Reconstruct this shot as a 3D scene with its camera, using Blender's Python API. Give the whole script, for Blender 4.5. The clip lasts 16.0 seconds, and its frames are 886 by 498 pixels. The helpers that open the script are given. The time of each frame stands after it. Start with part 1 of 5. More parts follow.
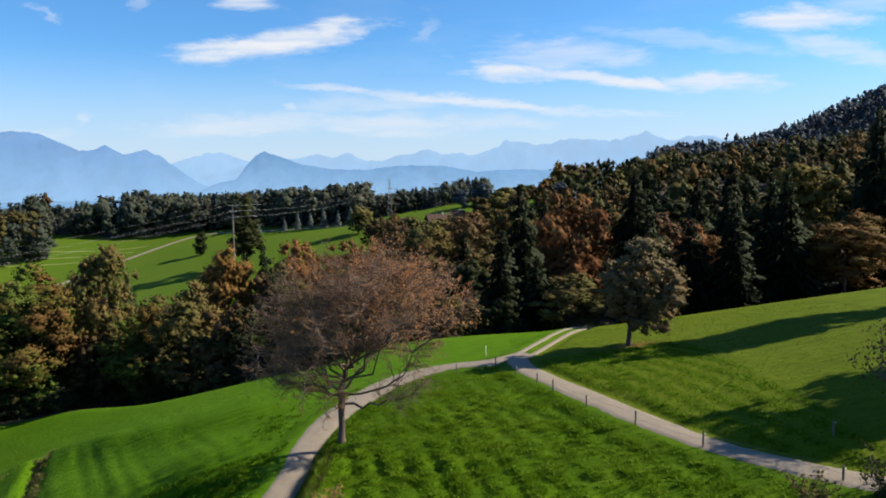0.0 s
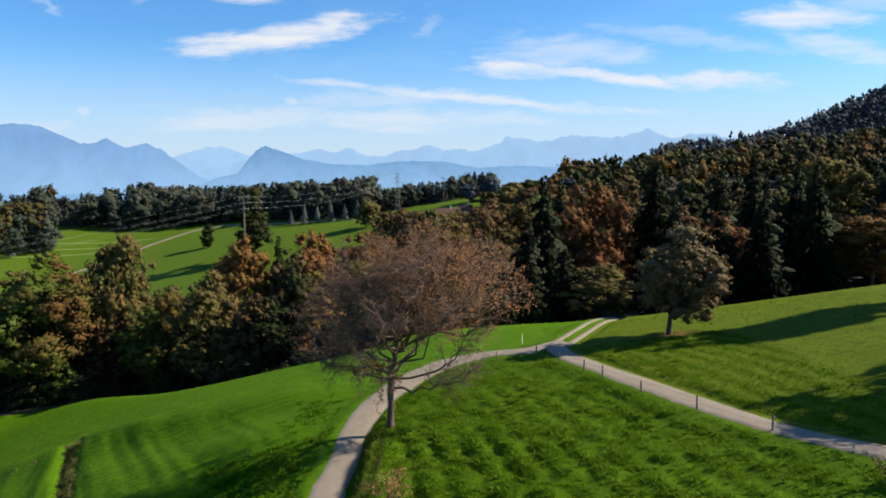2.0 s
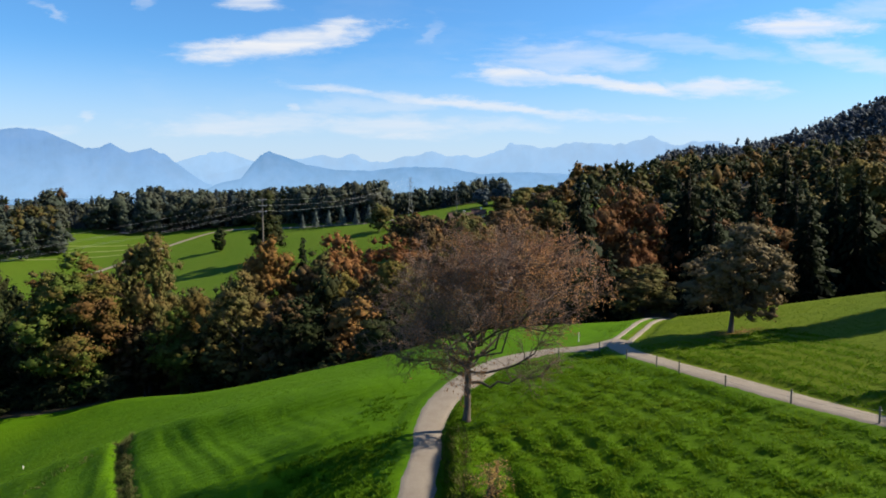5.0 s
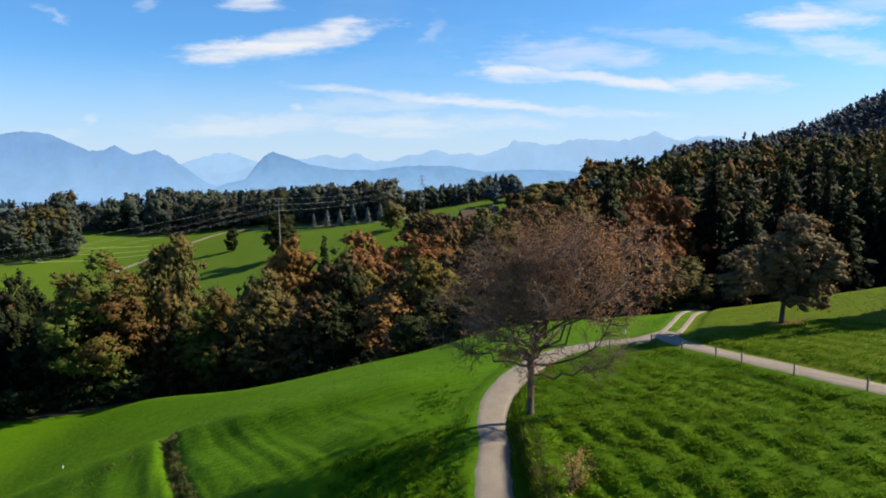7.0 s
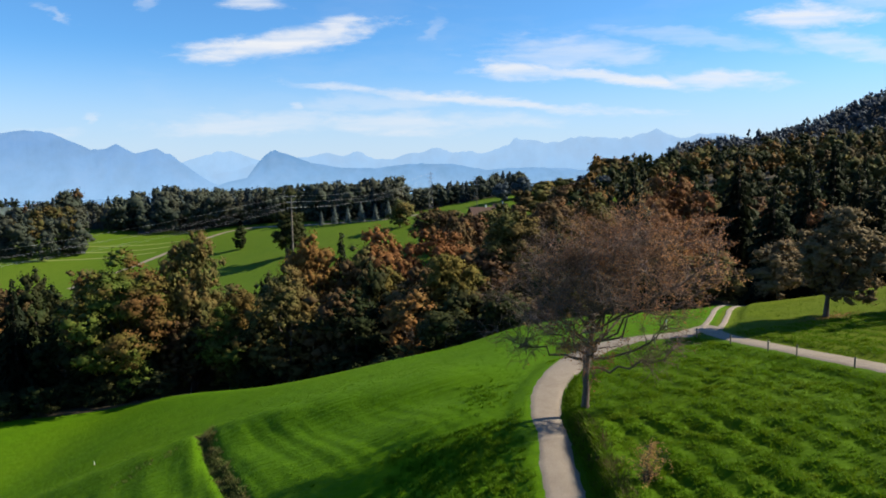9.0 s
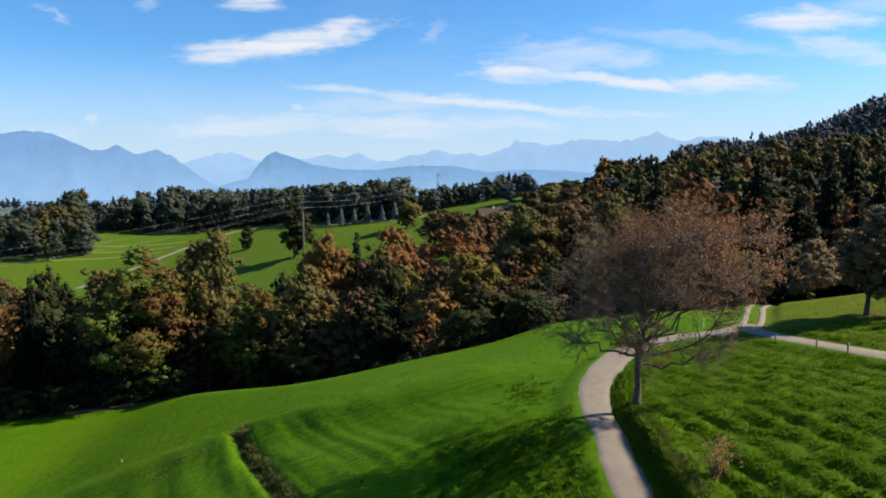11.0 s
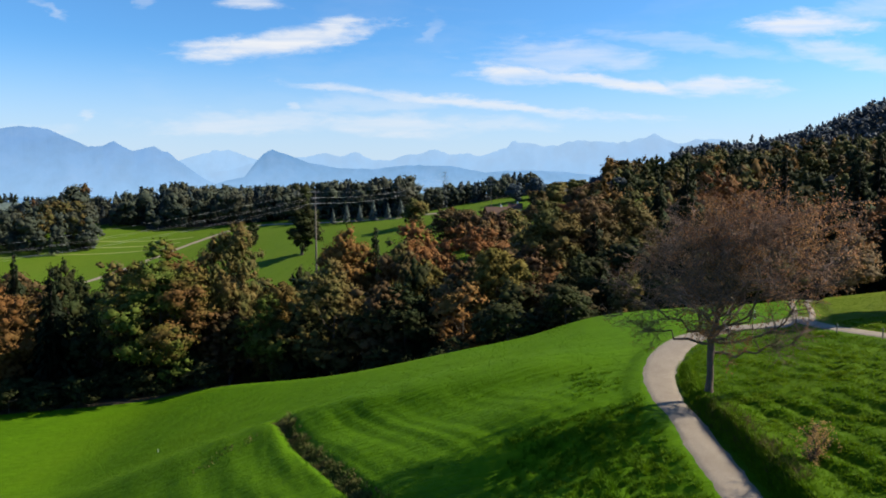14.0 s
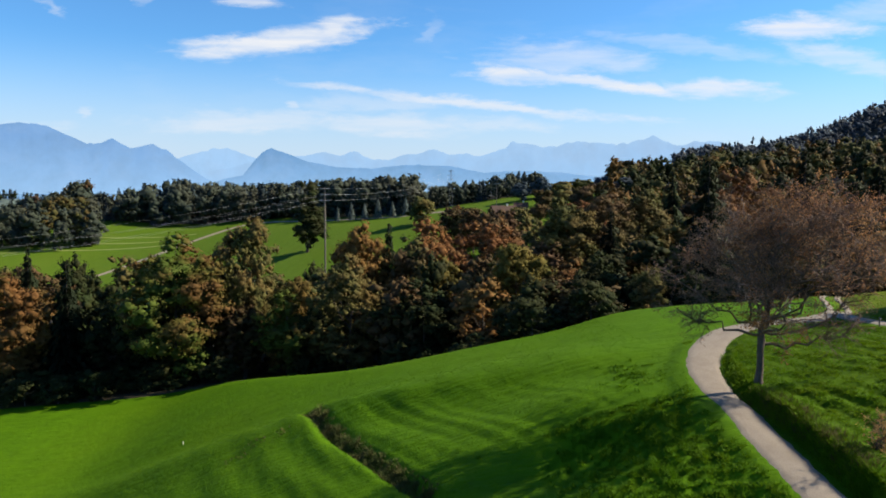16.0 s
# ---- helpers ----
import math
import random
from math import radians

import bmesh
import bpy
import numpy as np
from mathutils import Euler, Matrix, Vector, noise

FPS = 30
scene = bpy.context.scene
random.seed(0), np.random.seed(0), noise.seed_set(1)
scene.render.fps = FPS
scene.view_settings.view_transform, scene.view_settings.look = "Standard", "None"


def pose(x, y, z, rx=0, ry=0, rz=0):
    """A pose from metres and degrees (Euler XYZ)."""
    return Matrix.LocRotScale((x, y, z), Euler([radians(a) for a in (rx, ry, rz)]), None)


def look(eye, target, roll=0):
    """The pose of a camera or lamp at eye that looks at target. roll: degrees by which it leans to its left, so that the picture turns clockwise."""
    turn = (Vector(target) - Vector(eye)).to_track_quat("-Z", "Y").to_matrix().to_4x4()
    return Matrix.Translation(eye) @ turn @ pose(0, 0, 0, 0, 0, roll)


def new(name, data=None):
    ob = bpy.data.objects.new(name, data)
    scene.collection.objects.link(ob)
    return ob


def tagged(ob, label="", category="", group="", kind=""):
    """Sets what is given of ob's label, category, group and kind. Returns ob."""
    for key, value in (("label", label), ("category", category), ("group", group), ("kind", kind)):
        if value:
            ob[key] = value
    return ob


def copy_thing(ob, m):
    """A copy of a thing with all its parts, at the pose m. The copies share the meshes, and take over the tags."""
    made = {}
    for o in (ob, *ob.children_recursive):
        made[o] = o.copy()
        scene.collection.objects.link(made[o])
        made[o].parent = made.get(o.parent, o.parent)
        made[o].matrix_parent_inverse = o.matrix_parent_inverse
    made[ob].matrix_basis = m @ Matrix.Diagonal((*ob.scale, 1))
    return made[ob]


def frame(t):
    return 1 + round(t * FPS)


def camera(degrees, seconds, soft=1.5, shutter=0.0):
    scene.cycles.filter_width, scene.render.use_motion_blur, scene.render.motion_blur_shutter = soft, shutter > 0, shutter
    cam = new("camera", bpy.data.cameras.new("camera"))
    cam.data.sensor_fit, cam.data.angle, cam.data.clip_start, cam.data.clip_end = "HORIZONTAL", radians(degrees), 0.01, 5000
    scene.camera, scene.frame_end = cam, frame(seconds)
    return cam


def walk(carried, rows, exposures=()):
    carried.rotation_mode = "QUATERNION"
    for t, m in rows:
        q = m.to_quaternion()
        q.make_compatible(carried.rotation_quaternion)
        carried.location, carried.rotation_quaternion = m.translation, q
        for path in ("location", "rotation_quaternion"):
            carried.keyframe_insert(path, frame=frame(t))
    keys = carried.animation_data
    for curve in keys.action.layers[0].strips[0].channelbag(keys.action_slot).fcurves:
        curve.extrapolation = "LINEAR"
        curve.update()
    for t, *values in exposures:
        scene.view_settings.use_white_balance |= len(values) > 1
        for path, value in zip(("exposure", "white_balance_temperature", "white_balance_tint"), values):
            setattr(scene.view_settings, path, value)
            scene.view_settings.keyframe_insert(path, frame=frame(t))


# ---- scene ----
# camera
cam = camera(63.0, 16.0, 1.8)
METRES, EYE, TILT, LEAN, TURN = 34.0, 20.0, -6.0, 0.0, 0.0
ROWS = [
    (0.0, 0.0, 0.0, 0.0, 0.01, 0.84, 0.78),
    (0.5, -0.0242, 0.0024, -0.006, -0.03, 0.71, 0.67),
    (1.0, -0.0561, 0.0062, -0.0133, -0.07, 0.57, 0.56),
    (1.5, -0.0885, 0.0089, -0.0206, -0.05, 0.5, 0.43),
    (2.0, -0.1206, 0.0126, -0.0272, -0.0, 0.53, 0.31),
    (2.5, -0.149, 0.0151, -0.033, 0.02, 0.65, 0.24),
    (3.0, -0.1809, 0.0169, -0.0387, 0.05, 0.83, 0.06),
    (3.5, -0.2091, 0.0186, -0.0429, 0.07, 0.93, 0.01),
    (4.0, -0.2382, 0.0202, -0.0474, 0.08, 1.02, -0.09),
    (6.5, -0.3982, 0.0218, -0.0663, 0.37, 1.03, 0.52),
    (7.0, -0.4322, 0.0234, -0.0686, 0.47, 0.9, 0.7),
    (7.5, -0.457, 0.0239, -0.0704, 0.52, 0.83, 0.79),
    (8.0, -0.4909, 0.0253, -0.0727, 0.54, 0.76, 0.83),
    (8.5, -0.5242, 0.0266, -0.0752, 0.51, 0.76, 0.73),
    (9.0, -0.5577, 0.0281, -0.0781, 0.55, 0.75, 0.82),
    (11.5, -0.711, 0.0295, -0.0967, 0.45, 0.96, 0.51),
    (12.0, -0.7432, 0.0303, -0.1016, 0.35, 0.98, 0.42),
    (12.5, -0.7735, 0.0298, -0.1063, 0.27, 0.97, 0.31),
    (13.0, -0.805, 0.0297, -0.1127, 0.22, 0.92, 0.32),
    (13.5, -0.8329, 0.0316, -0.117, 0.18, 0.88, 0.2),
    (14.0, -0.8619, 0.0315, -0.1234, 0.14, 0.92, 0.05),
    (14.5, -0.894, 0.033, -0.1298, 0.13, 0.94, 0.01),
    (15.0, -0.9212, 0.0346, -0.1351, 0.14, 0.95, -0.01),
    (15.5, -0.9535, 0.0341, -0.1428, 0.07, 0.97, -0.26),
    (16.0, -0.9853, 0.0345, -0.1495, -0.06, 0.93, -0.4),
]
walk(cam, [(t, pose(0, 0, EYE, TILT, LEAN, TURN) @ pose(METRES * x, METRES * y, METRES * z, 90 + pitch, roll, yaw)) for t, x, y, z, yaw, pitch, roll in ROWS])


# ---- world, sun, exposure ----
SUN_AZ, SUN_EL = 81.5, 36.5          # azimuth from +y towards +x


def link(tree, a, out, b, inp):
    tree.links.new(a.outputs[out], b.inputs[inp])


class Nodes:
    """A short way to write node trees."""

    def __init__(self, tree):
        self.t = tree
        tree.nodes.clear()

    def add(self, kind, **sets):
        n = self.t.nodes.new(kind)
        for k, v in sets.items():
            setattr(n, k, v)
        return n

    def plug(self, socket, v):
        if isinstance(v, bpy.types.NodeSocket):
            self.t.links.new(v, socket)
        elif isinstance(v, tuple) and len(v) == 3 and socket.type == "RGBA":
            socket.default_value = (*v, 1)
        else:
            socket.default_value = v

    def math(self, op, a, b=0.0, c=0.0, clamp=False):
        n = self.add("ShaderNodeMath", operation=op, use_clamp=clamp)
        for i, v in enumerate((a, b, c)):
            self.plug(n.inputs[i], v)
        return n.outputs[0]

    def noise(self, vec, scale, detail=4.0, rough=0.55, distort=0.0):
        n = self.add("ShaderNodeTexNoise")
        if vec is not None:
            self.plug(n.inputs["Vector"], vec)
        for k, v in (("Scale", scale), ("Detail", detail), ("Roughness", rough), ("Distortion", distort)):
            n.inputs[k].default_value = v
        return n.outputs["Fac"]

    def span(self, v, a, b, c=0.0, d=1.0, smooth=False):
        n = self.add("ShaderNodeMapRange", interpolation_type="SMOOTHSTEP" if smooth else "LINEAR")
        self.plug(n.inputs[0], v)
        for i, q in enumerate((a, b, c, d)):
            self.plug(n.inputs[i + 1], q)
        return n.outputs[0]

    def mix(self, f, a, b, blend="MIX"):
        n = self.add("ShaderNodeMix", data_type="RGBA", blend_type=blend, clamp_factor=True)
        self.plug(n.inputs["Factor"], f)
        self.plug(n.inputs[6], a)
        self.plug(n.inputs[7], b)
        return n.outputs[2]

    def mapping(self, vec, loc=(0, 0, 0), rot=(0, 0, 0), scale=(1, 1, 1), kind="POINT"):
        n = self.add("ShaderNodeMapping", vector_type=kind)
        self.plug(n.inputs["Vector"], vec)
        n.inputs["Location"].default_value, n.inputs["Rotation"].default_value, n.inputs["Scale"].default_value = loc, rot, scale
        return n.outputs[0]

    def ramp(self, f, stops):
        n = self.add("ShaderNodeValToRGB")
        self.plug(n.inputs[0], f)
        el = n.color_ramp.elements
        while len(el) < len(stops):
            el.new(0.5)
        for e, (p, c) in zip(el, stops):
            e.position, e.color = p, (*c, 1)
        return n.outputs[0]

    def bump(self, h, strength, distance):
        n = self.add("ShaderNodeBump")
        self.plug(n.inputs["Height"], h)
        n.inputs["Strength"].default_value, n.inputs["Distance"].default_value = strength, distance
        return n.outputs[0]


def make_world():
    world = bpy.data.worlds.new("sky")
    scene.world = world
    world.use_nodes = True
    n = Nodes(world.node_tree)
    sky = n.add("ShaderNodeTexSky", sky_type="NISHITA", sun_disc=False)
    sky.sun_elevation, sky.sun_rotation = radians(SUN_EL), radians(SUN_AZ)
    sky.altitude, sky.air_density, sky.dust_density, sky.ozone_density = 600, 1.0, 0.6, 2.5
    way = n.add("ShaderNodeTexCoord").outputs["Generated"]
    sep = n.add("ShaderNodeSeparateXYZ")
    n.plug(sep.inputs[0], way)
    ahead = n.math("MAXIMUM", sep.outputs[1], 0.05)
    flat = n.add("ShaderNodeCombineXYZ")
    n.plug(flat.inputs[0], n.math("DIVIDE", sep.outputs[0], ahead))
    n.plug(flat.inputs[1], n.math("DIVIDE", sep.outputs[2], ahead))
    uv = flat.outputs[0]
    # ragged edges: the plane of the clouds is warped at two scales
    warp = n.add("ShaderNodeTexNoise")
    n.plug(warp.inputs["Vector"], n.mapping(uv, scale=(9, 26, 1)))
    warp.inputs["Scale"].default_value, warp.inputs["Detail"].default_value, warp.inputs["Roughness"].default_value = 1.0, 6.0, 0.62
    off = n.add("ShaderNodeVectorMath", operation="MULTIPLY_ADD")
    n.plug(off.inputs[0], warp.outputs["Color"])
    off.inputs[1].default_value, off.inputs[2].default_value = (0.13, 0.036, 0), (-0.065, -0.018, 0)
    add = n.add("ShaderNodeVectorMath", operation="ADD")
    n.plug(add.inputs[0], uv)
    n.plug(add.inputs[1], off.outputs[0])
    uvw = add.outputs[0]
    # u, v, half length, half width, lean in degrees, strength
    clouds = ((-0.265, 0.186, 0.10, 0.013, 4, 0.95), (-0.200, 0.196, 0.115, 0.019, 9, 1.0), (-0.152, 0.208, 0.052, 0.014, 13, 1.0), (-0.251, 0.245, 0.04, 0.011, 0, 0.95), (-0.026, 0.208, 0.026, 0.013, 62, 0.22),
              (0.050, 0.112, 0.26, 0.0075, -6, 0.75), (0.100, 0.149, 0.065, 0.015, 0, 0.9), (0.204, 0.143, 0.17, 0.010, -8, 0.95),
              (0.165, 0.172, 0.13, 0.024, 0, 0.55), (0.341, 0.190, 0.15, 0.011, -8, 0.35), (0.370, 0.134, 0.09, 0.013, -3, 0.85),
              (-0.274, 0.085, 0.14, 0.018, 2, 0.6), (-0.081, 0.080, 0.11, 0.017, -3, 0.6), (0.066, 0.085, 0.09, 0.011, 0, 0.45),
              (-0.112, 0.112, 0.11, 0.014, 0, 0.4), (0.500, 0.213, 0.10, 0.017, 0, 0.95), (0.556, 0.171, 0.13, 0.017, -14, 0.6),
              (-0.561, 0.074, 0.07, 0.012, 3, 0.4), (0.60, 0.24, 0.1, 0.02, 10, 0.5), (-0.53, 0.236, 0.026, 0.007, -28, 0.35),
              (-0.485, 0.098, 0.013, 0.010, 0, 0.4), (-0.212, 0.110, 0.014, 0.007, 0, 0.5), (-0.40, 0.243, 0.014, 0.008, 20, 0.3))
    fray = n.math("MULTIPLY", n.math("SUBTRACT", n.noise(n.mapping(uv, rot=(0, 0, radians(-5)), scale=(13, 52, 1)), 1.0, 9.0, 0.66, 0.4), 0.5), 1.9)
    total = None
    for u, v, a, b, lean, power in clouds:
        local = n.mapping(uvw, (u, v, 0), (0, 0, radians(lean)), (a, b, 1), "TEXTURE")
        length = n.add("ShaderNodeVectorMath", operation="LENGTH")
        n.plug(length.inputs[0], local)
        one = n.math("MULTIPLY", n.span(n.math("ADD", length.outputs["Value"], fray), 1.25, 0.25, smooth=True), power)
        total = one if total is None else n.math("MAXIMUM", total, one)
    streak = n.noise(n.mapping(uv, rot=(0, 0, radians(6)), scale=(5, 60, 1)), 1.0, 5.0, 0.6)
    total = n.math("MULTIPLY", total, n.span(streak, 0.25, 0.62, 0.45, 1.0))
    # thin high veil over the whole sky, thicker towards the horizon
    veil = n.noise(n.mapping(way, scale=(2.2, 2.2, 9)), 1.0, 6.0, 0.6)
    total = n.math("MAXIMUM", total, n.span(veil, 0.55, 0.9, 0.0, 0.22))
    n.t.nodes.active = None
    low = n.span(sep.outputs[2], 0.01, 0.19, 0.86, 0.0, smooth=True)
    tinted = n.mix(1.0, sky.outputs[0], SKY_TINT, "MULTIPLY")
    pale = n.mix(low, tinted, HAZE)
    colour = n.mix(total, pale, CLOUD)
    back = n.add("ShaderNodeBackground")
    n.plug(back.inputs[0], colour)
    back.inputs[1].default_value = SKY_POWER
    n.t.links.new(back.outputs[0], n.add("ShaderNodeOutputWorld").inputs[0])


SKY_POWER = 0.05
scene.view_settings.exposure = 1.17
SKY_TINT, HAZE, CLOUD = (0.66, 1.19, 1.60), (5.7, 6.7, 8.1), (7.7, 7.9, 8.3)
make_world()
sun = new("sun", bpy.data.lights.new("sun", "SUN"))
sun.data.energy, sun.data.angle, sun.data.color = 5.0, radians(0.55), (1.0, 0.88, 0.68)
to_sun = Vector((math.sin(radians(SUN_AZ)) * math.cos(radians(SUN_EL)), math.cos(radians(SUN_AZ)) * math.cos(radians(SUN_EL)), math.sin(radians(SUN_EL))))
sun.matrix_world = look(to_sun * 300, (0, 0, 0))


# ---- materials ----
def material(name):
    m = bpy.data.materials.new(name)
    m.use_nodes = True
    return m, Nodes(m.node_tree)


def finish(n, colour, rough=0.8, normal=None, metal=0.0, spec=0.3):
    b = n.add("ShaderNodeBsdfPrincipled")
    n.plug(b.inputs["Base Color"], colour)
    n.plug(b.inputs["Roughness"], rough)
    b.inputs["Metallic"].default_value = metal
    b.inputs["Specular IOR Level"].default_value = spec
    if normal is not None:
        n.plug(b.inputs["Normal"], normal)
    n.t.links.new(b.outputs[0], n.add("ShaderNodeOutputMaterial").inputs[0])
    return b


def place(n):
    return n.add("ShaderNodeNewGeometry").outputs["Position"]


def leaf_material(name, a, b, c, patch=0.16, through_light=0.22, vivid=0.95, tone=(0.62, 1.02)):
    """Leaves from colour a to b leaf by leaf, with whole boughs turned to c."""
    m, n = material(name)
    geo, ob = n.add("ShaderNodeNewGeometry"), n.add("ShaderNodeObjectInfo")
    where = n.add("ShaderNodeTexCoord").outputs["Object"]
    col = n.mix(n.span(geo.outputs["Random Per Island"], 0, 1, 0.36, 0.66), a, b)
    shift = n.math("MULTIPLY", ob.outputs["Random"], 40.0)
    moved = n.add("ShaderNodeVectorMath", operation="ADD")
    n.plug(moved.inputs[0], where)
    n.plug(moved.inputs[1], shift)
    bough = n.span(n.noise(moved.outputs[0], patch, 3.0), 0.44, 0.62)
    col = n.mix(bough, col, c)
    hsv = n.add("ShaderNodeHueSaturation")
    n.plug(hsv.inputs["Hue"], n.span(ob.outputs["Random"], 0, 1, 0.485, 0.515))
    n.plug(hsv.inputs["Value"], n.span(n.math("FRACT", n.math("MULTIPLY", ob.outputs["Random"], 7.3)), 0, 1, *tone))
    hsv.inputs["Saturation"].default_value = vivid
    n.plug(hsv.inputs["Color"], col)
    d, tr, mixed = n.add("ShaderNodeBsdfPrincipled"), n.add("ShaderNodeBsdfTranslucent"), n.add("ShaderNodeMixShader")
    n.plug(d.inputs["Base Color"], hsv.outputs[0])
    d.inputs["Roughness"].default_value, d.inputs["Specular IOR Level"].default_value = 0.75, 0.08
    n.plug(tr.inputs[0], hsv.outputs[0])
    mixed.inputs[0].default_value = through_light
    n.t.links.new(d.outputs[0], mixed.inputs[1])
    n.t.links.new(tr.outputs[0], mixed.inputs[2])
    n.t.links.new(mixed.outputs[0], n.add("ShaderNodeOutputMaterial").inputs[0])
    return m


def make_grass(name, dark, light, dry, row=0.0):
    m, n = material(name)
    p = place(n)
    fine = n.noise(p, 3.2, 6.0, 0.7)
    mid = n.noise(p, 0.35, 4.0, 0.6)
    wide = n.noise(n.mapping(p, scale=(1, 0.6, 1)), 0.045, 3.0)
    col = n.mix(n.span(mid, 0.3, 0.7), dark, light)
    col = n.mix(n.span(wide, 0.42, 0.72, 0.0, 0.55), col, dry)
    col = n.mix(n.span(fine, 0.35, 0.7, 0.45, 0.0), col, dark)
    if row:
        wave = n.add("ShaderNodeTexWave")
        n.plug(wave.inputs["Vector"], n.mapping(p, rot=(0, 0, radians(18))))
        wave.inputs["Scale"].default_value, wave.inputs["Distortion"].default_value = row, 2.5
        col = n.mix(n.math("MULTIPLY", wave.outputs["Fac"], 0.3), col, light)
    clump = n.noise(p, 0.9, 3.0, 0.6)
    streak = n.noise(n.mapping(p, rot=(0, 0, radians(24)), scale=(0.16, 1.5, 0.5)), 1.0, 4.0, 0.6)
    col = n.mix(n.span(clump, 0.42, 0.68, 0.0, 0.35), col, light)
    col = n.mix(n.span(streak, 0.45, 0.7, 0.0, 0.45), col, light)
    h = n.math("ADD", n.math("MULTIPLY", fine, 0.25), n.math("ADD", n.math("MULTIPLY", clump, 0.6), n.math("MULTIPLY", streak, 0.9)))
    finish(n, col, 0.85, n.bump(h, 0.8, 0.26), spec=0.04)
    return m


def make_gravel():
    m, n = material("gravel")
    p = place(n)
    grain = n.noise(p, 16.0, 5.0, 0.75)
    blotch = n.noise(p, 0.7, 5.0, 0.65)
    col = n.ramp(grain, ((0.3, (0.111, 0.0903, 0.071)), (0.55, (0.1961, 0.1665, 0.1347)), (0.8, (0.2738, 0.2405, 0.1998))))
    col = n.mix(n.span(blotch, 0.45, 0.7, 0.0, 0.55), col, (0.1221, 0.0977, 0.074))
    finish(n, col, 0.9, n.bump(grain, 0.5, 0.03))
    return m


def make_plain(name, a, b, scale, rough=0.85, bump=0.4, distance=0.02, stretch=(1, 1, 1), metal=0.0):
    m, n = material(name)
    where = n.mapping(n.add("ShaderNodeTexCoord").outputs["Object"], scale=stretch)
    f = n.noise(where, scale, 5.0, 0.65)
    col = n.mix(n.span(f, 0.3, 0.7), a, b)
    col = n.mix(n.span(n.noise(where, scale * 0.13, 3.0), 0.4, 0.7, 0.0, 0.4), col, a)
    finish(n, col, rough, n.bump(f, bump, distance), metal)
    return m


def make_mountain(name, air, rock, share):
    """Far rock and woods; the haze of kilometres of air is painted in as emission."""
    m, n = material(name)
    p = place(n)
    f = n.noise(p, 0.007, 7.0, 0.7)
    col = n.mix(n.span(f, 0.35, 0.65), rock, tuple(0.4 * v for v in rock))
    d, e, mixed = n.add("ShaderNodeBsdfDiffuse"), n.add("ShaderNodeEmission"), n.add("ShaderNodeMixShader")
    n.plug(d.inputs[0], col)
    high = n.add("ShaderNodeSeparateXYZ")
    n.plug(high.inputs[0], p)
    # haze painted paler towards the foot; faint noise ribs hint at relief
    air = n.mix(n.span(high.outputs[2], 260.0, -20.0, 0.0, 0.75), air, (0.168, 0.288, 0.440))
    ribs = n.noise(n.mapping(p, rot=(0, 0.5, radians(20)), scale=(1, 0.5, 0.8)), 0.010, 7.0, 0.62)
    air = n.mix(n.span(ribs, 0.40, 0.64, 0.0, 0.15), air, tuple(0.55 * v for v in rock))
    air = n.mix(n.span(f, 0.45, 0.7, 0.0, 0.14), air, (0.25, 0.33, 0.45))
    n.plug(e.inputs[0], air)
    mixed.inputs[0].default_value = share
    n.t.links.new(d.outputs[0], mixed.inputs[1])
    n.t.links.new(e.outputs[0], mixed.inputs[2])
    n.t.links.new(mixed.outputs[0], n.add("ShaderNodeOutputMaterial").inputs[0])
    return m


def make_water():
    m, n = material("lake_water")
    p = place(n)
    finish(n, (0.10, 0.20, 0.33), 0.25, n.bump(n.noise(n.mapping(p, scale=(1, 0.3, 1)), 0.05, 5.0), 0.15, 1.0), spec=0.5)
    return m


GRASS = make_grass("meadow_grass", (0.0270, 0.0610, 0.0013), (0.0490, 0.1000, 0.0014), (0.0620, 0.1050, 0.0022))
LEY = make_grass("mown_ley_grass", (0.0330, 0.0830, 0.0013), (0.0610, 0.1340, 0.0015), (0.0800, 0.1400, 0.0022))
PASTURE = make_grass("pasture_grass", (0.0440, 0.0710, 0.0031), (0.0790, 0.1130, 0.0046), (0.1020, 0.1150, 0.0077))
GRASS_FAR = make_grass("far_grass", (0.042, 0.0800, 0.0060), (0.0620, 0.1070, 0.0085), (0.0770, 0.104, 0.0130), row=0.05)
LITTER = make_plain("leaf_litter", (0.0180, 0.0160, 0.0086), (0.040, 0.0310, 0.0150), 1.4, bump=0.6, distance=0.1)
GRAVEL = make_gravel()
BARK = make_plain("bark", (0.0252, 0.0187, 0.0144), (0.0936, 0.0756, 0.0612), 9.0, bump=0.9, distance=0.03, stretch=(1, 1, 0.25))
BARK_PALE = make_plain("pale_bark", (0.072, 0.0518, 0.0403), (0.18, 0.1368, 0.1094), 9.0, bump=0.9, distance=0.03, stretch=(1, 1, 0.25))
OLD_BARK = make_plain("old_tree_bark", (0.036, 0.027, 0.022), (0.135, 0.103, 0.084), 7.0, bump=0.9, distance=0.04, stretch=(1, 1, 0.25))
TWIGS = make_plain("bare_twigs", (0.068, 0.046, 0.038), (0.175, 0.122, 0.098), 3.0, bump=0.3)
POST_WOOD = make_plain("weathered_wood", (0.072, 0.0612, 0.0504), (0.1944, 0.1728, 0.144), 14.0, bump=0.6, distance=0.01, stretch=(1, 1, 0.1))
WHITE = make_plain("white_paint", (0.66, 0.66, 0.60), (0.82, 0.82, 0.78), 6.0, 0.5)
STEEL = make_plain("galvanised_steel", (0.13, 0.135, 0.14), (0.22, 0.225, 0.23), 5.0, 0.55, metal=0.3)
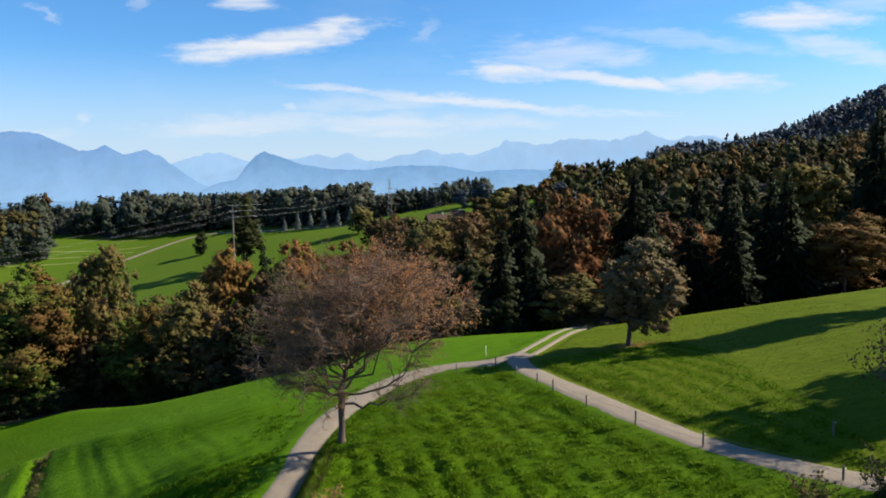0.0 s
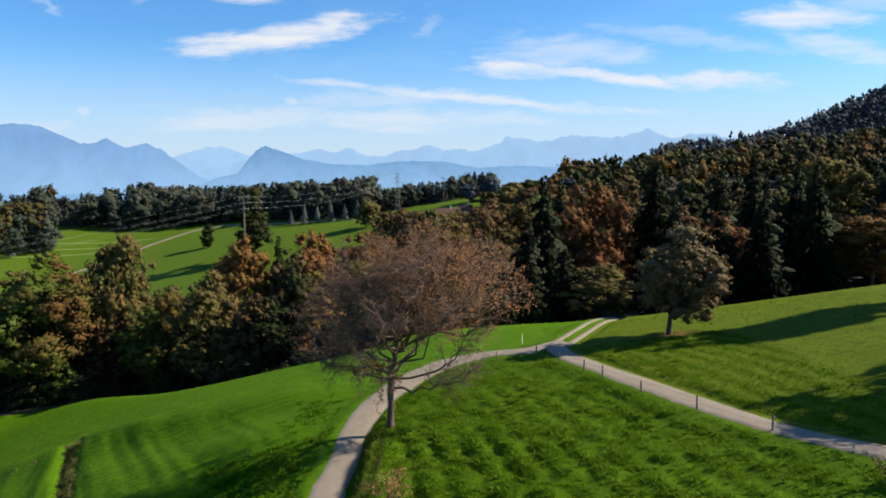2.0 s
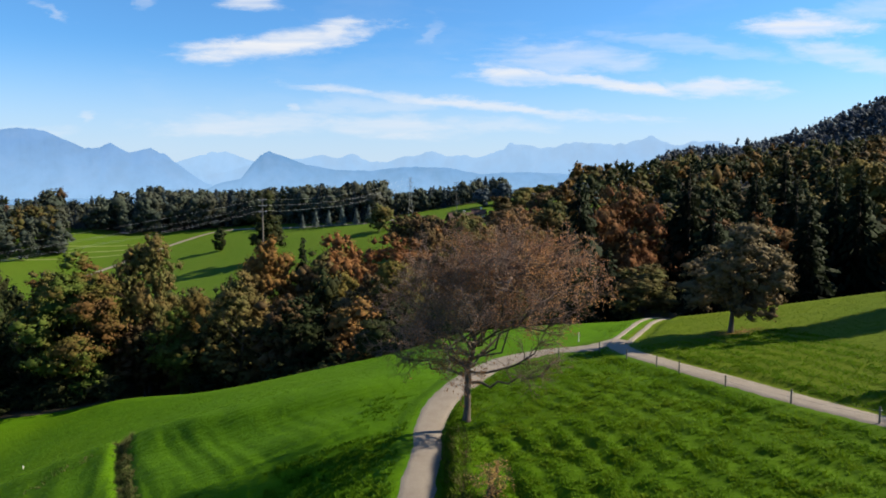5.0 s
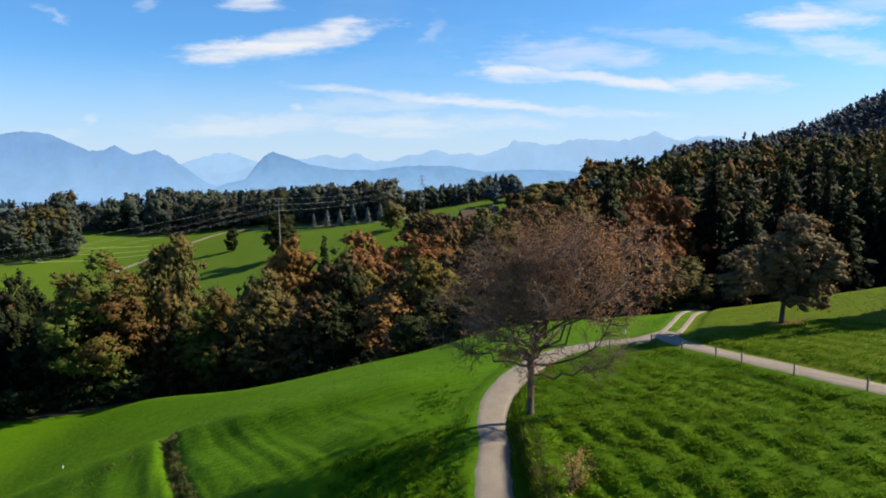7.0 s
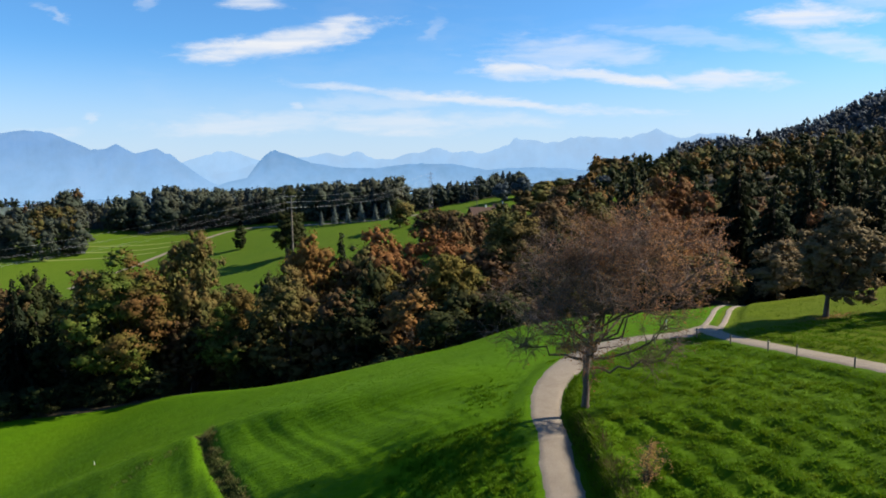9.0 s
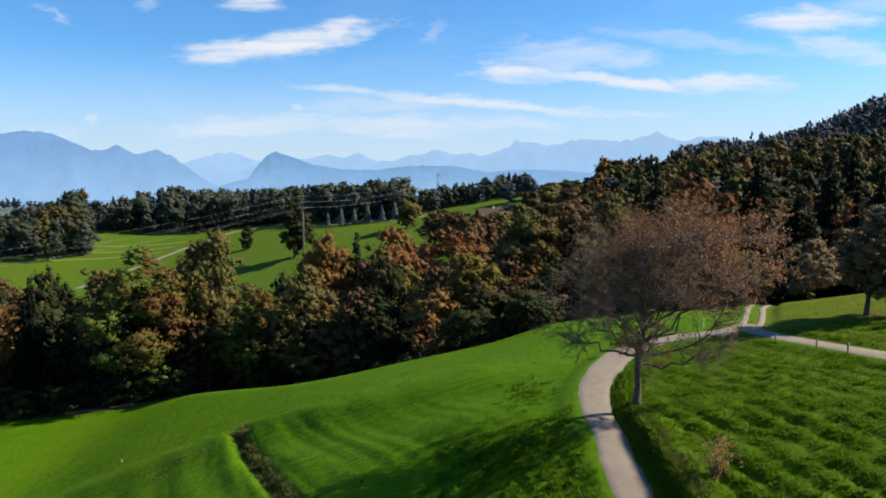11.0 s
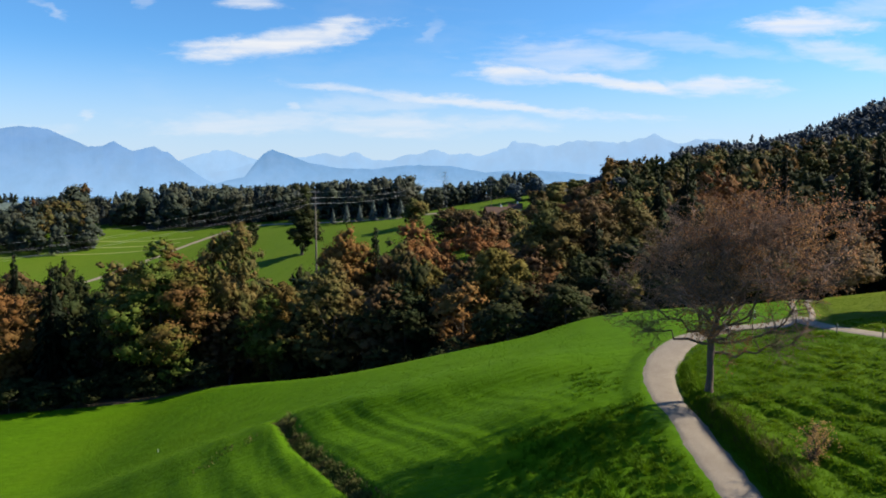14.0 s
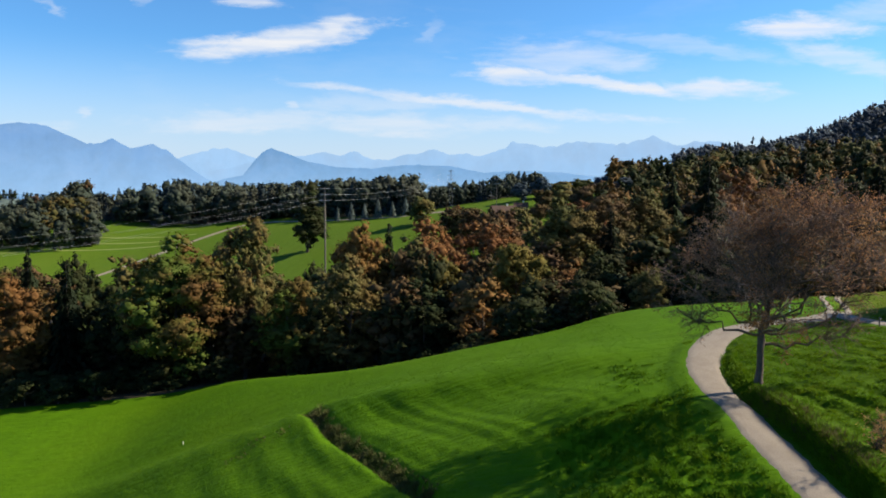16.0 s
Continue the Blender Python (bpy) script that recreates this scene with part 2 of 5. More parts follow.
CABLE = make_plain("aluminium_cable", (0.34, 0.35, 0.36), (0.46, 0.47, 0.48), 5.0, 0.45, metal=0.5)
ROOF = make_plain("brown_roof_tiles", (0.034, 0.018, 0.014), (0.066, 0.036, 0.028), 2.2)
TIMBER = make_plain("dark_timber", (0.045, 0.024, 0.015), (0.10, 0.055, 0.032), 3.0, stretch=(1, 1, 0.2))
PLASTER = make_plain("pale_plaster", (0.55, 0.52, 0.46), (0.70, 0.67, 0.60), 1.5)
GLASS = make_plain("dark_window_glass", (0.02, 0.025, 0.03), (0.04, 0.045, 0.05), 2.0, 0.08, 0.0)
WATER = make_water()
# ground beyond 760 m, its blue-green distance haze painted into the colour
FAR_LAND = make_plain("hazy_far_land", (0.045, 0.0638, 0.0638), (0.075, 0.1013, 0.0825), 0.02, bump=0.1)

LEAVES = {
    "rust": leaf_material("rust_leaves", (0.140, 0.056, 0.014), (0.200, 0.096, 0.027), (0.118, 0.072, 0.020)),
    "brown": leaf_material("brown_leaves", (0.077, 0.045, 0.021), (0.124, 0.075, 0.032), (0.073, 0.061, 0.021)),
    "ochre": leaf_material("ochre_leaves", (0.118, 0.081, 0.014), (0.168, 0.124, 0.024), (0.085, 0.075, 0.015)),
    "olive": leaf_material("olive_leaves", (0.066, 0.069, 0.018), (0.107, 0.107, 0.030), (0.117, 0.083, 0.023)),
    "green": leaf_material("green_leaves", (0.052, 0.088, 0.009), (0.092, 0.148, 0.016), (0.093, 0.076, 0.017)),
    "turning": leaf_material("turning_leaves", (0.0580, 0.0940, 0.0119), (0.1050, 0.1520, 0.0187), (0.1403, 0.0782, 0.0204), 0.11),
    "dark": leaf_material("dark_green_leaves", (0.0175, 0.0265, 0.0072), (0.032, 0.044, 0.012), (0.030, 0.032, 0.0095)),
    "needle": leaf_material("spruce_needles", (0.0101, 0.018, 0.0079), (0.0216, 0.0324, 0.0137), (0.0144, 0.0223, 0.0108), 0.3, 0.15),
    # needle colour with bluish distance haze painted in
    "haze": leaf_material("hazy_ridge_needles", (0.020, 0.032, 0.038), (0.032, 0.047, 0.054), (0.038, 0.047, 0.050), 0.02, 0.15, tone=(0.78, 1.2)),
    "pale": leaf_material("grey_brown_leaves", (0.084, 0.062, 0.035), (0.138, 0.105, 0.053), (0.120, 0.078, 0.036), tone=(0.78, 1.2)),
    "dry": leaf_material("withered_leaves", (0.180, 0.094, 0.037), (0.300, 0.165, 0.062), (0.285, 0.172, 0.050), 0.30, 0.35, tone=(0.78, 1.2)),
    "frost": leaf_material("blue_grey_needles", (0.062, 0.082, 0.076), (0.105, 0.130, 0.118), (0.085, 0.110, 0.100), 0.2, 0.15, tone=(0.78, 1.2)),
    # two more leaf colours that carry painted distance haze
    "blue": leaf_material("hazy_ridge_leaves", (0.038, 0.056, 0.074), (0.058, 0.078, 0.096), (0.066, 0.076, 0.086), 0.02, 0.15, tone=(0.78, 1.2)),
    "mist": leaf_material("hazy_far_wood_leaves", (0.030, 0.044, 0.034), (0.050, 0.062, 0.042), (0.052, 0.056, 0.038), 0.03, 0.15, tone=(0.78, 1.2)),
}


# ---- mesh helpers ----
def mesh_of(name, verts, faces, mats=(), index=None, smooth=False, normals=None):
    me = bpy.data.meshes.new(name)
    me.from_pydata(np.asarray(verts, float).tolist() if isinstance(verts, np.ndarray) else verts, [], faces.tolist() if isinstance(faces, np.ndarray) else faces)
    for m in mats:
        me.materials.append(m)
    if index is not None:
        me.polygons.foreach_set("material_index", np.asarray(index, np.int32))
    if smooth or normals is not None:
        me.polygons.foreach_set("use_smooth", np.ones(len(me.polygons), bool))
    me.update()
    if normals is not None:
        me.normals_split_custom_set_from_vertices(np.asarray(normals, float).tolist())
    return me


def part(name, me, mat, parent, label=""):
    """Links a mesh (or a bmesh) as one object under a thing."""
    if isinstance(me, bmesh.types.BMesh):
        bm, me = me, bpy.data.meshes.new(name)
        bm.to_mesh(me)
        bm.free()
    if mat is not None and not me.materials:
        me.materials.append(mat)
    ob = new(name, me)
    ob.parent = parent
    return tagged(ob, label)


def thing(name, label, category, group="", at=(0, 0, 0), turn=0.0, scale=(1, 1, 1), kind=""):
    ob = new(name)
    ob.location, ob.rotation_euler, ob.scale = at, (0, 0, turn), scale
    return tagged(ob, label, category, group, kind)


class Soup:
    """Gathers tubes and leaves into one mesh."""

    def __init__(self):
        self.v, self.f, self.k = [], [], 0

    def tube(self, points, radii, sides):
        pts = [Vector(p) for p in points]
        rings = []
        for i, p in enumerate(pts):
            d = (pts[min(i + 1, len(pts) - 1)] - pts[max(i - 1, 0)]).normalized()
            a = d.cross(Vector((0.31, 0.77, 0.2))).normalized()
            b = d.cross(a)
            rings.append(self.k)
            for s in range(sides):
                w = 2 * math.pi * s / sides
                q = p + (a * math.cos(w) + b * math.sin(w)) * radii[i]
                self.v.append((q.x, q.y, q.z))
            self.k += sides
        for r0, r1 in zip(rings, rings[1:]):
            for s in range(sides):
                self.f.append((r0 + s, r0 + (s + 1) % sides, r1 + (s + 1) % sides, r1 + s))

    def box(self, lo, hi):
        (x0, y0, z0), (x1, y1, z1) = lo, hi
        self.v += [(x0, y0, z0), (x1, y0, z0), (x1, y1, z0), (x0, y1, z0), (x0, y0, z1), (x1, y0, z1), (x1, y1, z1), (x0, y1, z1)]
        k = self.k
        self.f += [(k, k + 3, k + 2, k + 1), (k + 4, k + 5, k + 6, k + 7), (k, k + 1, k + 5, k + 4), (k + 1, k + 2, k + 6, k + 5), (k + 2, k + 3, k + 7, k + 6), (k + 3, k, k + 4, k + 7)]
        self.k += 8

    def mesh(self, name, mat=None, smooth=True):
        return mesh_of(name, self.v, self.f, [mat] if mat else (), smooth=smooth)


def unit(a):
    return a / np.maximum(np.linalg.norm(a, axis=-1, keepdims=True), 1e-6)


def leaf_quads(rng, centres, out, size, long=1.0, loose=0.8):
    """A pointed leaf spray at each centre, turned roughly outwards, shaded as part of its bough."""
    n = len(centres)
    out = unit(np.asarray(out, float))
    nor = unit(out + loose * rng.normal(size=(n, 3)))
    nor *= np.where((nor * out).sum(1, keepdims=True) < 0, -1, 1)
    t = unit(np.cross(nor, rng.normal(size=(n, 3))))
    b = np.cross(nor, t)
    s = size * rng.uniform(0.6, 1.35, (n, 1))
    v = np.stack([centres - t * s * long, centres - b * s * 0.62 + nor * s * 0.12, centres + t * s * long, centres + b * s * 0.62 - nor * s * 0.1], 1).reshape(-1, 3)
    return v, np.arange(4 * n).reshape(n, 4), np.repeat(unit(out + 0.35 * nor), 4, 0)


def crown_points(rng, height, width, foot, lumps, count, ragged=0.5, top=0.62, sprays=11):
    """Leaf places on sprays that sit on many overlapping boughs, how they face, the boughs and the leaf sizes."""
    lo = height * foot
    mid, half = lo + (height - lo) * 0.5, (height - lo) * 0.5
    d = unit(rng.normal(size=(lumps, 3)))
    c = d * rng.uniform(0.2, 1.0, (lumps, 1)) ** 0.5
    slim = np.where(c[:, 2] > 0, 1 - (1 - top) * np.abs(c[:, 2]), 1 - 0.15 * np.abs(c[:, 2]) ** 2)
    c[:, 0] *= slim
    c[:, 1] *= slim
    c = c * np.array([width * 0.38, width * 0.38, half * 0.82]) + np.array([0, 0, mid])
    size = width * (42 / lumps) ** 0.3 * rng.uniform(0.10, 0.20, lumps) * (1 + ragged * rng.uniform(-0.35, 0.4, lumps))
    # each bough carries smaller sprays on its outside
    way = unit(rng.normal(size=(lumps, sprays, 3)) + np.array([0, 0, 0.3]))
    sub = c[:, None] + way * (size[:, None] * rng.uniform(0.45, 0.95, (lumps, sprays)))[..., None] * np.array([1.0, 1.0, 0.75])
    r = size[:, None] * (11 / sprays) ** 0.4 * rng.uniform(0.28, 0.52, (lumps, sprays))
    sub, r, way = sub.reshape(-1, 3), r.ravel(), way.reshape(-1, 3)
    pick = rng.choice(len(r), count, p=r ** 2 / (r ** 2).sum())
    out = unit(rng.normal(size=(count, 3)) + 0.7 * way[pick] + np.array([0, 0, 0.25]))
    pts = sub[pick] + out * (r[pick] * rng.uniform(0.75, 1.2, count))[:, None] * np.array([1.0, 1.0, 0.7])
    up = (height - lo) / (pts[:, 2].max() - pts[:, 2].min())
    side, base = width * 0.5 / np.quantile(np.abs(pts[:, :2]), 0.975), pts[:, 2].min()
    fit_in = np.array([side, side, up])
    pts, sub = [(p - np.array([0, 0, base])) * fit_in + np.array([0, 0, lo]) for p in (pts, sub)]
    away = unit(pts - np.array([0, 0, mid - half * 0.4]))
    return pts, unit(0.75 * out + 0.45 * way[pick] + 0.4 * away), c, sub, r[:, None] * fit_in * np.array([1.0, 1.0, 0.75]), way


OCTA = np.array([(1, 0, 0), (0, 1, 0), (-1, 0, 0), (0, -1, 0), (0, 0, 1), (0, 0, -1)], float)
OCTA_FACES = np.array([(0, 1, 4), (1, 2, 4), (2, 3, 4), (3, 0, 4), (1, 0, 5), (2, 1, 5), (3, 2, 5), (0, 3, 5)])


def crown_mesh(rng, height, width, foot, lumps, count, leaf, top=0.62, sprays=11, loose=0.3, core=0.78):
    """Verts, faces and normals of a crown: leaf sprays on each bough round solid cores, added to stop light leaking
    through.
    """
    pts, out, lump, sub, r, way = crown_points(rng, height, width, foot, lumps, count, top=top, sprays=sprays)
    v, f, nor = leaf_quads(rng, pts, out, leaf, loose=loose)
    n = len(sub)
    knob = OCTA[None] * rng.uniform(0.6, 1.15, (n, 6, 1))
    turn = rng.uniform(0, 6.283, n)
    ca, sa = np.cos(turn)[:, None], np.sin(turn)[:, None]
    knob = np.stack([knob[..., 0] * ca - knob[..., 1] * sa, knob[..., 0] * sa + knob[..., 1] * ca, knob[..., 2]], -1)
    cv = (sub[:, None] + knob * r[:, None] * core).reshape(-1, 3)
    cn = unit(unit(knob) + 0.3 * way[:, None]).reshape(-1, 3)
    cf = (OCTA_FACES[None] + 6 * np.arange(n)[:, None, None]).reshape(-1, 3) + len(v)
    return np.concatenate([v, cv]), f.tolist() + cf.tolist(), np.concatenate([nor, cn]), lump


def broadleaf(rng, height, width, foot, colour, count=4200, lumps=60, leaf=0.195, top=0.62, name="broadleaf_tree", sprays=11):
    root = thing(name, "", "tree")
    v, f, nor, lump = crown_mesh(rng, height, width, foot, lumps, count, leaf, top, sprays, 0.38)
    wood = Soup()
    lean = rng.normal(size=2) * 0.02 * height
    top_z = height * 0.72
    line = [(lean[0] * q * q, lean[1] * q * q, top_z * q) for q in np.linspace(0, 1, 7)]
    wood.tube([(0, 0, -1.0)] + line, [height * 0.026] + list(height * 0.018 * (1 - 0.85 * np.linspace(0, 1, 7)) * (1 + 0.3 * (np.linspace(0, 1, 7) == 0))), 7)
    for i in range(12):
        q = rng.uniform(0.3, 0.95)
        a = Vector((lean[0] * q * q, lean[1] * q * q, top_z * q))
        e = Vector(lump[rng.integers(lumps)])
        m = a.lerp(e, 0.5) + Vector((0, 0, -0.04 * height))
        r0 = height * 0.018 * (1 - 0.85 * q) * 0.6 + 0.03
        wood.tube([a, m, e], [r0, r0 * 0.6, 0.025], 4)
    part("trunk", wood.mesh("trunk", BARK), None, root)
    part("crown", mesh_of("crown", v, f, [LEAVES[colour]], normals=nor), None, root)
    return root


def spruce(rng, height, radius, sprays=5, whorls=30, name="spruce_tree"):
    """Whorls of drooping, ragged boughs of uneven length, each hung with overlapping sprays."""
    root = thing(name, "", "tree")
    V, N = [], []
    for w in range(whorls):
        q = 0.03 + 0.95 * (w / (whorls - 1)) ** 0.95
        z, r = height * q, radius * (1 - q) ** 0.72 * (0.86 + 0.14 * math.sin(w * 1.9)) + 0.14
        n = max(5, int(13 * (1 - 0.6 * q)))
        a0 = rng.uniform(0, 6.28)
        for i in range(n):
            a = a0 + 6.283 * i / n + rng.normal() * 0.25
            rr = r * rng.uniform(0.5, 1.22)
            lift = rng.normal() * height * 0.02
            d = np.array([math.cos(a), math.sin(a), 0])
            side = np.array([-math.sin(a), math.cos(a), 0])
            for s in range(sprays):
                g = (s + 0.5 + rng.uniform(-0.2, 0.2)) / sprays
                for sg in (-1, 1):
                    mid = d * rr * g + np.array([0, 0, z + lift - 0.42 * rr * g * g - rng.uniform(0, 0.3)]) + sg * side * rr * 0.12 * (1.2 - g)
                    tip = mid + d * rr * 0.24 + sg * side * (0.16 * rr * (1.3 - g) + 0.1) * rng.uniform(0.6, 1.4) + np.array([0, 0, -0.26 * rr * g - 0.18])
                    wd = np.array([0, 0, -0.30 - 0.16 * rr * rng.uniform(0.6, 1.2)])
                    mid2 = 0.5 * (mid + tip)
                    quad = [mid - d * 0.10 * rr, mid2 + wd + side * sg * 0.1, tip, mid2 - 0.35 * wd + d * 0.1]
                    geo = np.cross(quad[2] - quad[0], quad[3] - quad[1])
                    nor = 0.85 * d + sg * 0.45 * side + np.array([0, 0, 0.40]) + 0.18 * rng.normal(size=3)
                    if np.dot(geo, nor) < 0:
                        quad.reverse()
                    V += quad
                    N += [nor / np.linalg.norm(nor)] * 4
    V = np.array(V)
    wood = Soup()
    wood.tube([(0, 0, -1), (0, 0, height * 0.3), (0, 0, height * 0.98)], [height * 0.016, height * 0.011, 0.03], 7)
    part("trunk", wood.mesh("trunk", BARK), None, root)
    part("crown", mesh_of("crown", V, np.arange(len(V)).reshape(-1, 4), [LEAVES["needle"]], normals=np.array(N)), None, root)
    return root


# ---- land ----
def soft(x, w):
    """max(0, x), rounded over w."""
    return w * np.logaddexp(0, x / w)


def step(a, b, x):
    t = np.clip((x - a) / (b - a), 0, 1)
    return t * t * (3 - 2 * t)


def wood_edge(x):
    """y at which the meadow ends and the wood begins."""
    return 103 + 1.05 * (soft(-x - 42, 6) - soft(-x - 80, 6)) - 9 * step(0, 30, x)


def near_hill(x, y):
    xx = 12 - soft(12 - x, 3)
    xx = np.maximum(xx, -160)
    yy = np.clip(y, -60, 190) - 60
    q = 1.409 + 0.242 * xx + 0.0062 * yy - 0.00265 * (xx + 10) ** 2 - 0.00245 * (xx + 10) * yy - 0.00126 * yy ** 2
    floor = -28.3 + 0.10 * (np.maximum(x, -220) + 90)
    q = floor + soft(q - floor, 1.6)
    return q + 0.13 * soft(x - 12, 3) + 0.12 * soft(x - 22, 4) * step(80, 46, y) - 0.12 * soft(x - 90, 10)


def land(x, y):
    x, y = np.asarray(x, float), np.asarray(y, float)
    near = near_hill(x, y)
    valley = -32 + 28 * step(-90, 65, x) + 0.10 * soft(x - 60, 10)
    # the far field: a hill falling towards its valley and to one side
    crest = 430 - 0.75 * np.clip(x + 60, -330, 0)
    yc = crest - soft(crest - y, 18)
    far = -6.3 + 0.178 * (20 - soft(20 - np.clip(x, -700, 200), 12) + 46) + 0.155 * (yc - 396)
    far = -40 + soft(far + 40, 4) + 0.10 * soft(np.minimum(x, 420) - 60, 25)
    far = far + 17 * np.exp(-((x + 300) / 62) ** 2 - ((y - 510) / 120) ** 2)
    far = far + 20 * np.exp(-((x + 360) / 110) ** 2 - ((y - 640) / 90) ** 2)
    e = wood_edge(x)
    z = near + (valley - near) * step(e - 4, e + 42, y)
    z = z + (far - z) * step(188, 262, y + 0.25 * np.clip(x, -200, 0))
    r = np.hypot(x, y)
    out = -47 + (95 + 0.44 * soft(np.minimum(x, 1400) - 430, 40)) * step(120, 330, x) * np.exp(-((y - 1000) / 260) ** 2) + 22 * np.exp(-((x + 1000) / 160) ** 2 - ((y - 1650) / 200) ** 2) + 26 * np.exp(-((x + 900) / 80) ** 2 - ((y - 1420) / 120) ** 2)
    return z + (out - z) * step(620, 900, r)


# centre lines of the lanes
LANE = ((-12.4, 20), (-12.2, 30), (-12.05, 40), (-11.85, 47), (-11.75, 52), (-11.5, 57.5), (-10.65, 61.8), (-9.4, 65.6), (-7.3, 70.2), (-3.8, 74.0), (0.8, 75.2), (5.2, 74.4), (9.0, 76.6))
SIDE_LANE = ((7.6, 73.6), (7.9, 68.5), (9.7, 61.2), (11.9, 53.9), (14.2, 46.8), (16.4, 41.8), (18.9, 37.7), (21.6, 34.2), (25.5, 30), (31, 25))
TRACK = ((8.0, 75.2), (10.3, 79.5), (12.6, 84.5), (15.0, 90), (18.5, 96), (24, 103))


def curve_points(ctrl, gap):
    """A Catmull-Rom line through ctrl at even gaps."""
    c = [np.array(p, float) for p in ctrl]
    c = [2 * c[0] - c[1]] + c + [2 * c[-1] - c[-2]]
    out = []
    for i in range(1, len(c) - 2):
        for t in np.linspace(0, 1, 40, endpoint=False):
            out.append(0.5 * (2 * c[i] + (c[i + 1] - c[i - 1]) * t + (2 * c[i - 1] - 5 * c[i] + 4 * c[i + 1] - c[i + 2]) * t * t + (3 * c[i] - c[i - 1] - 3 * c[i + 1] + c[i + 2]) * t ** 3))
    out.append(c[-2])
    out = np.array(out)
    s = np.concatenate([[0], np.cumsum(np.linalg.norm(np.diff(out, axis=0), axis=1))])
    want = np.linspace(0, s[-1], int(s[-1] / gap) + 1)
    return np.stack([np.interp(want, s, out[:, 0]), np.interp(want, s, out[:, 1])], 1)


LINES = [curve_points(c, 0.6) for c in (LANE, SIDE_LANE, TRACK)]
ALL_LINE = np.concatenate(LINES)
LINE_Z = land(ALL_LINE[:, 0], ALL_LINE[:, 1])
for k in range(3):
    a = sum(len(q) for q in LINES[:k])
    zz = LINE_Z[a:a + len(LINES[k])]
    LINE_Z[a:a + len(LINES[k])] = np.convolve(np.pad(zz, 6, mode="edge"), np.ones(13) / 13, "valid")


def lane_distance(x, y):
    """Distance to the nearest lane and the height of its middle there."""
    d = np.full(x.shape, 99.0)
    h = np.zeros(x.shape)
    near = (x > -24) & (x < 40) & (y > 12) & (y < 112)
    px, py = x[near], y[near]
    if len(px):
        best, at = np.full(px.shape, 1e9), np.zeros(px.shape, int)
        for i, (lx, ly) in enumerate(ALL_LINE):
            q = (px - lx) ** 2 + (py - ly) ** 2
            m = q < best
            best[m], at[m] = q[m], i
        d[near], h[near] = np.sqrt(best), LINE_Z[at]
    return d, h


DITCH = curve_points(((-50.5, 88), (-48.6, 84), (-45.9, 77.7), (-41.1, 67.6), (-37.3, 59.9), (-34.0, 53.5), (-30, 45)), 0.5)
ROW_TURN, ROW_GAP = radians(11.5), 1.8


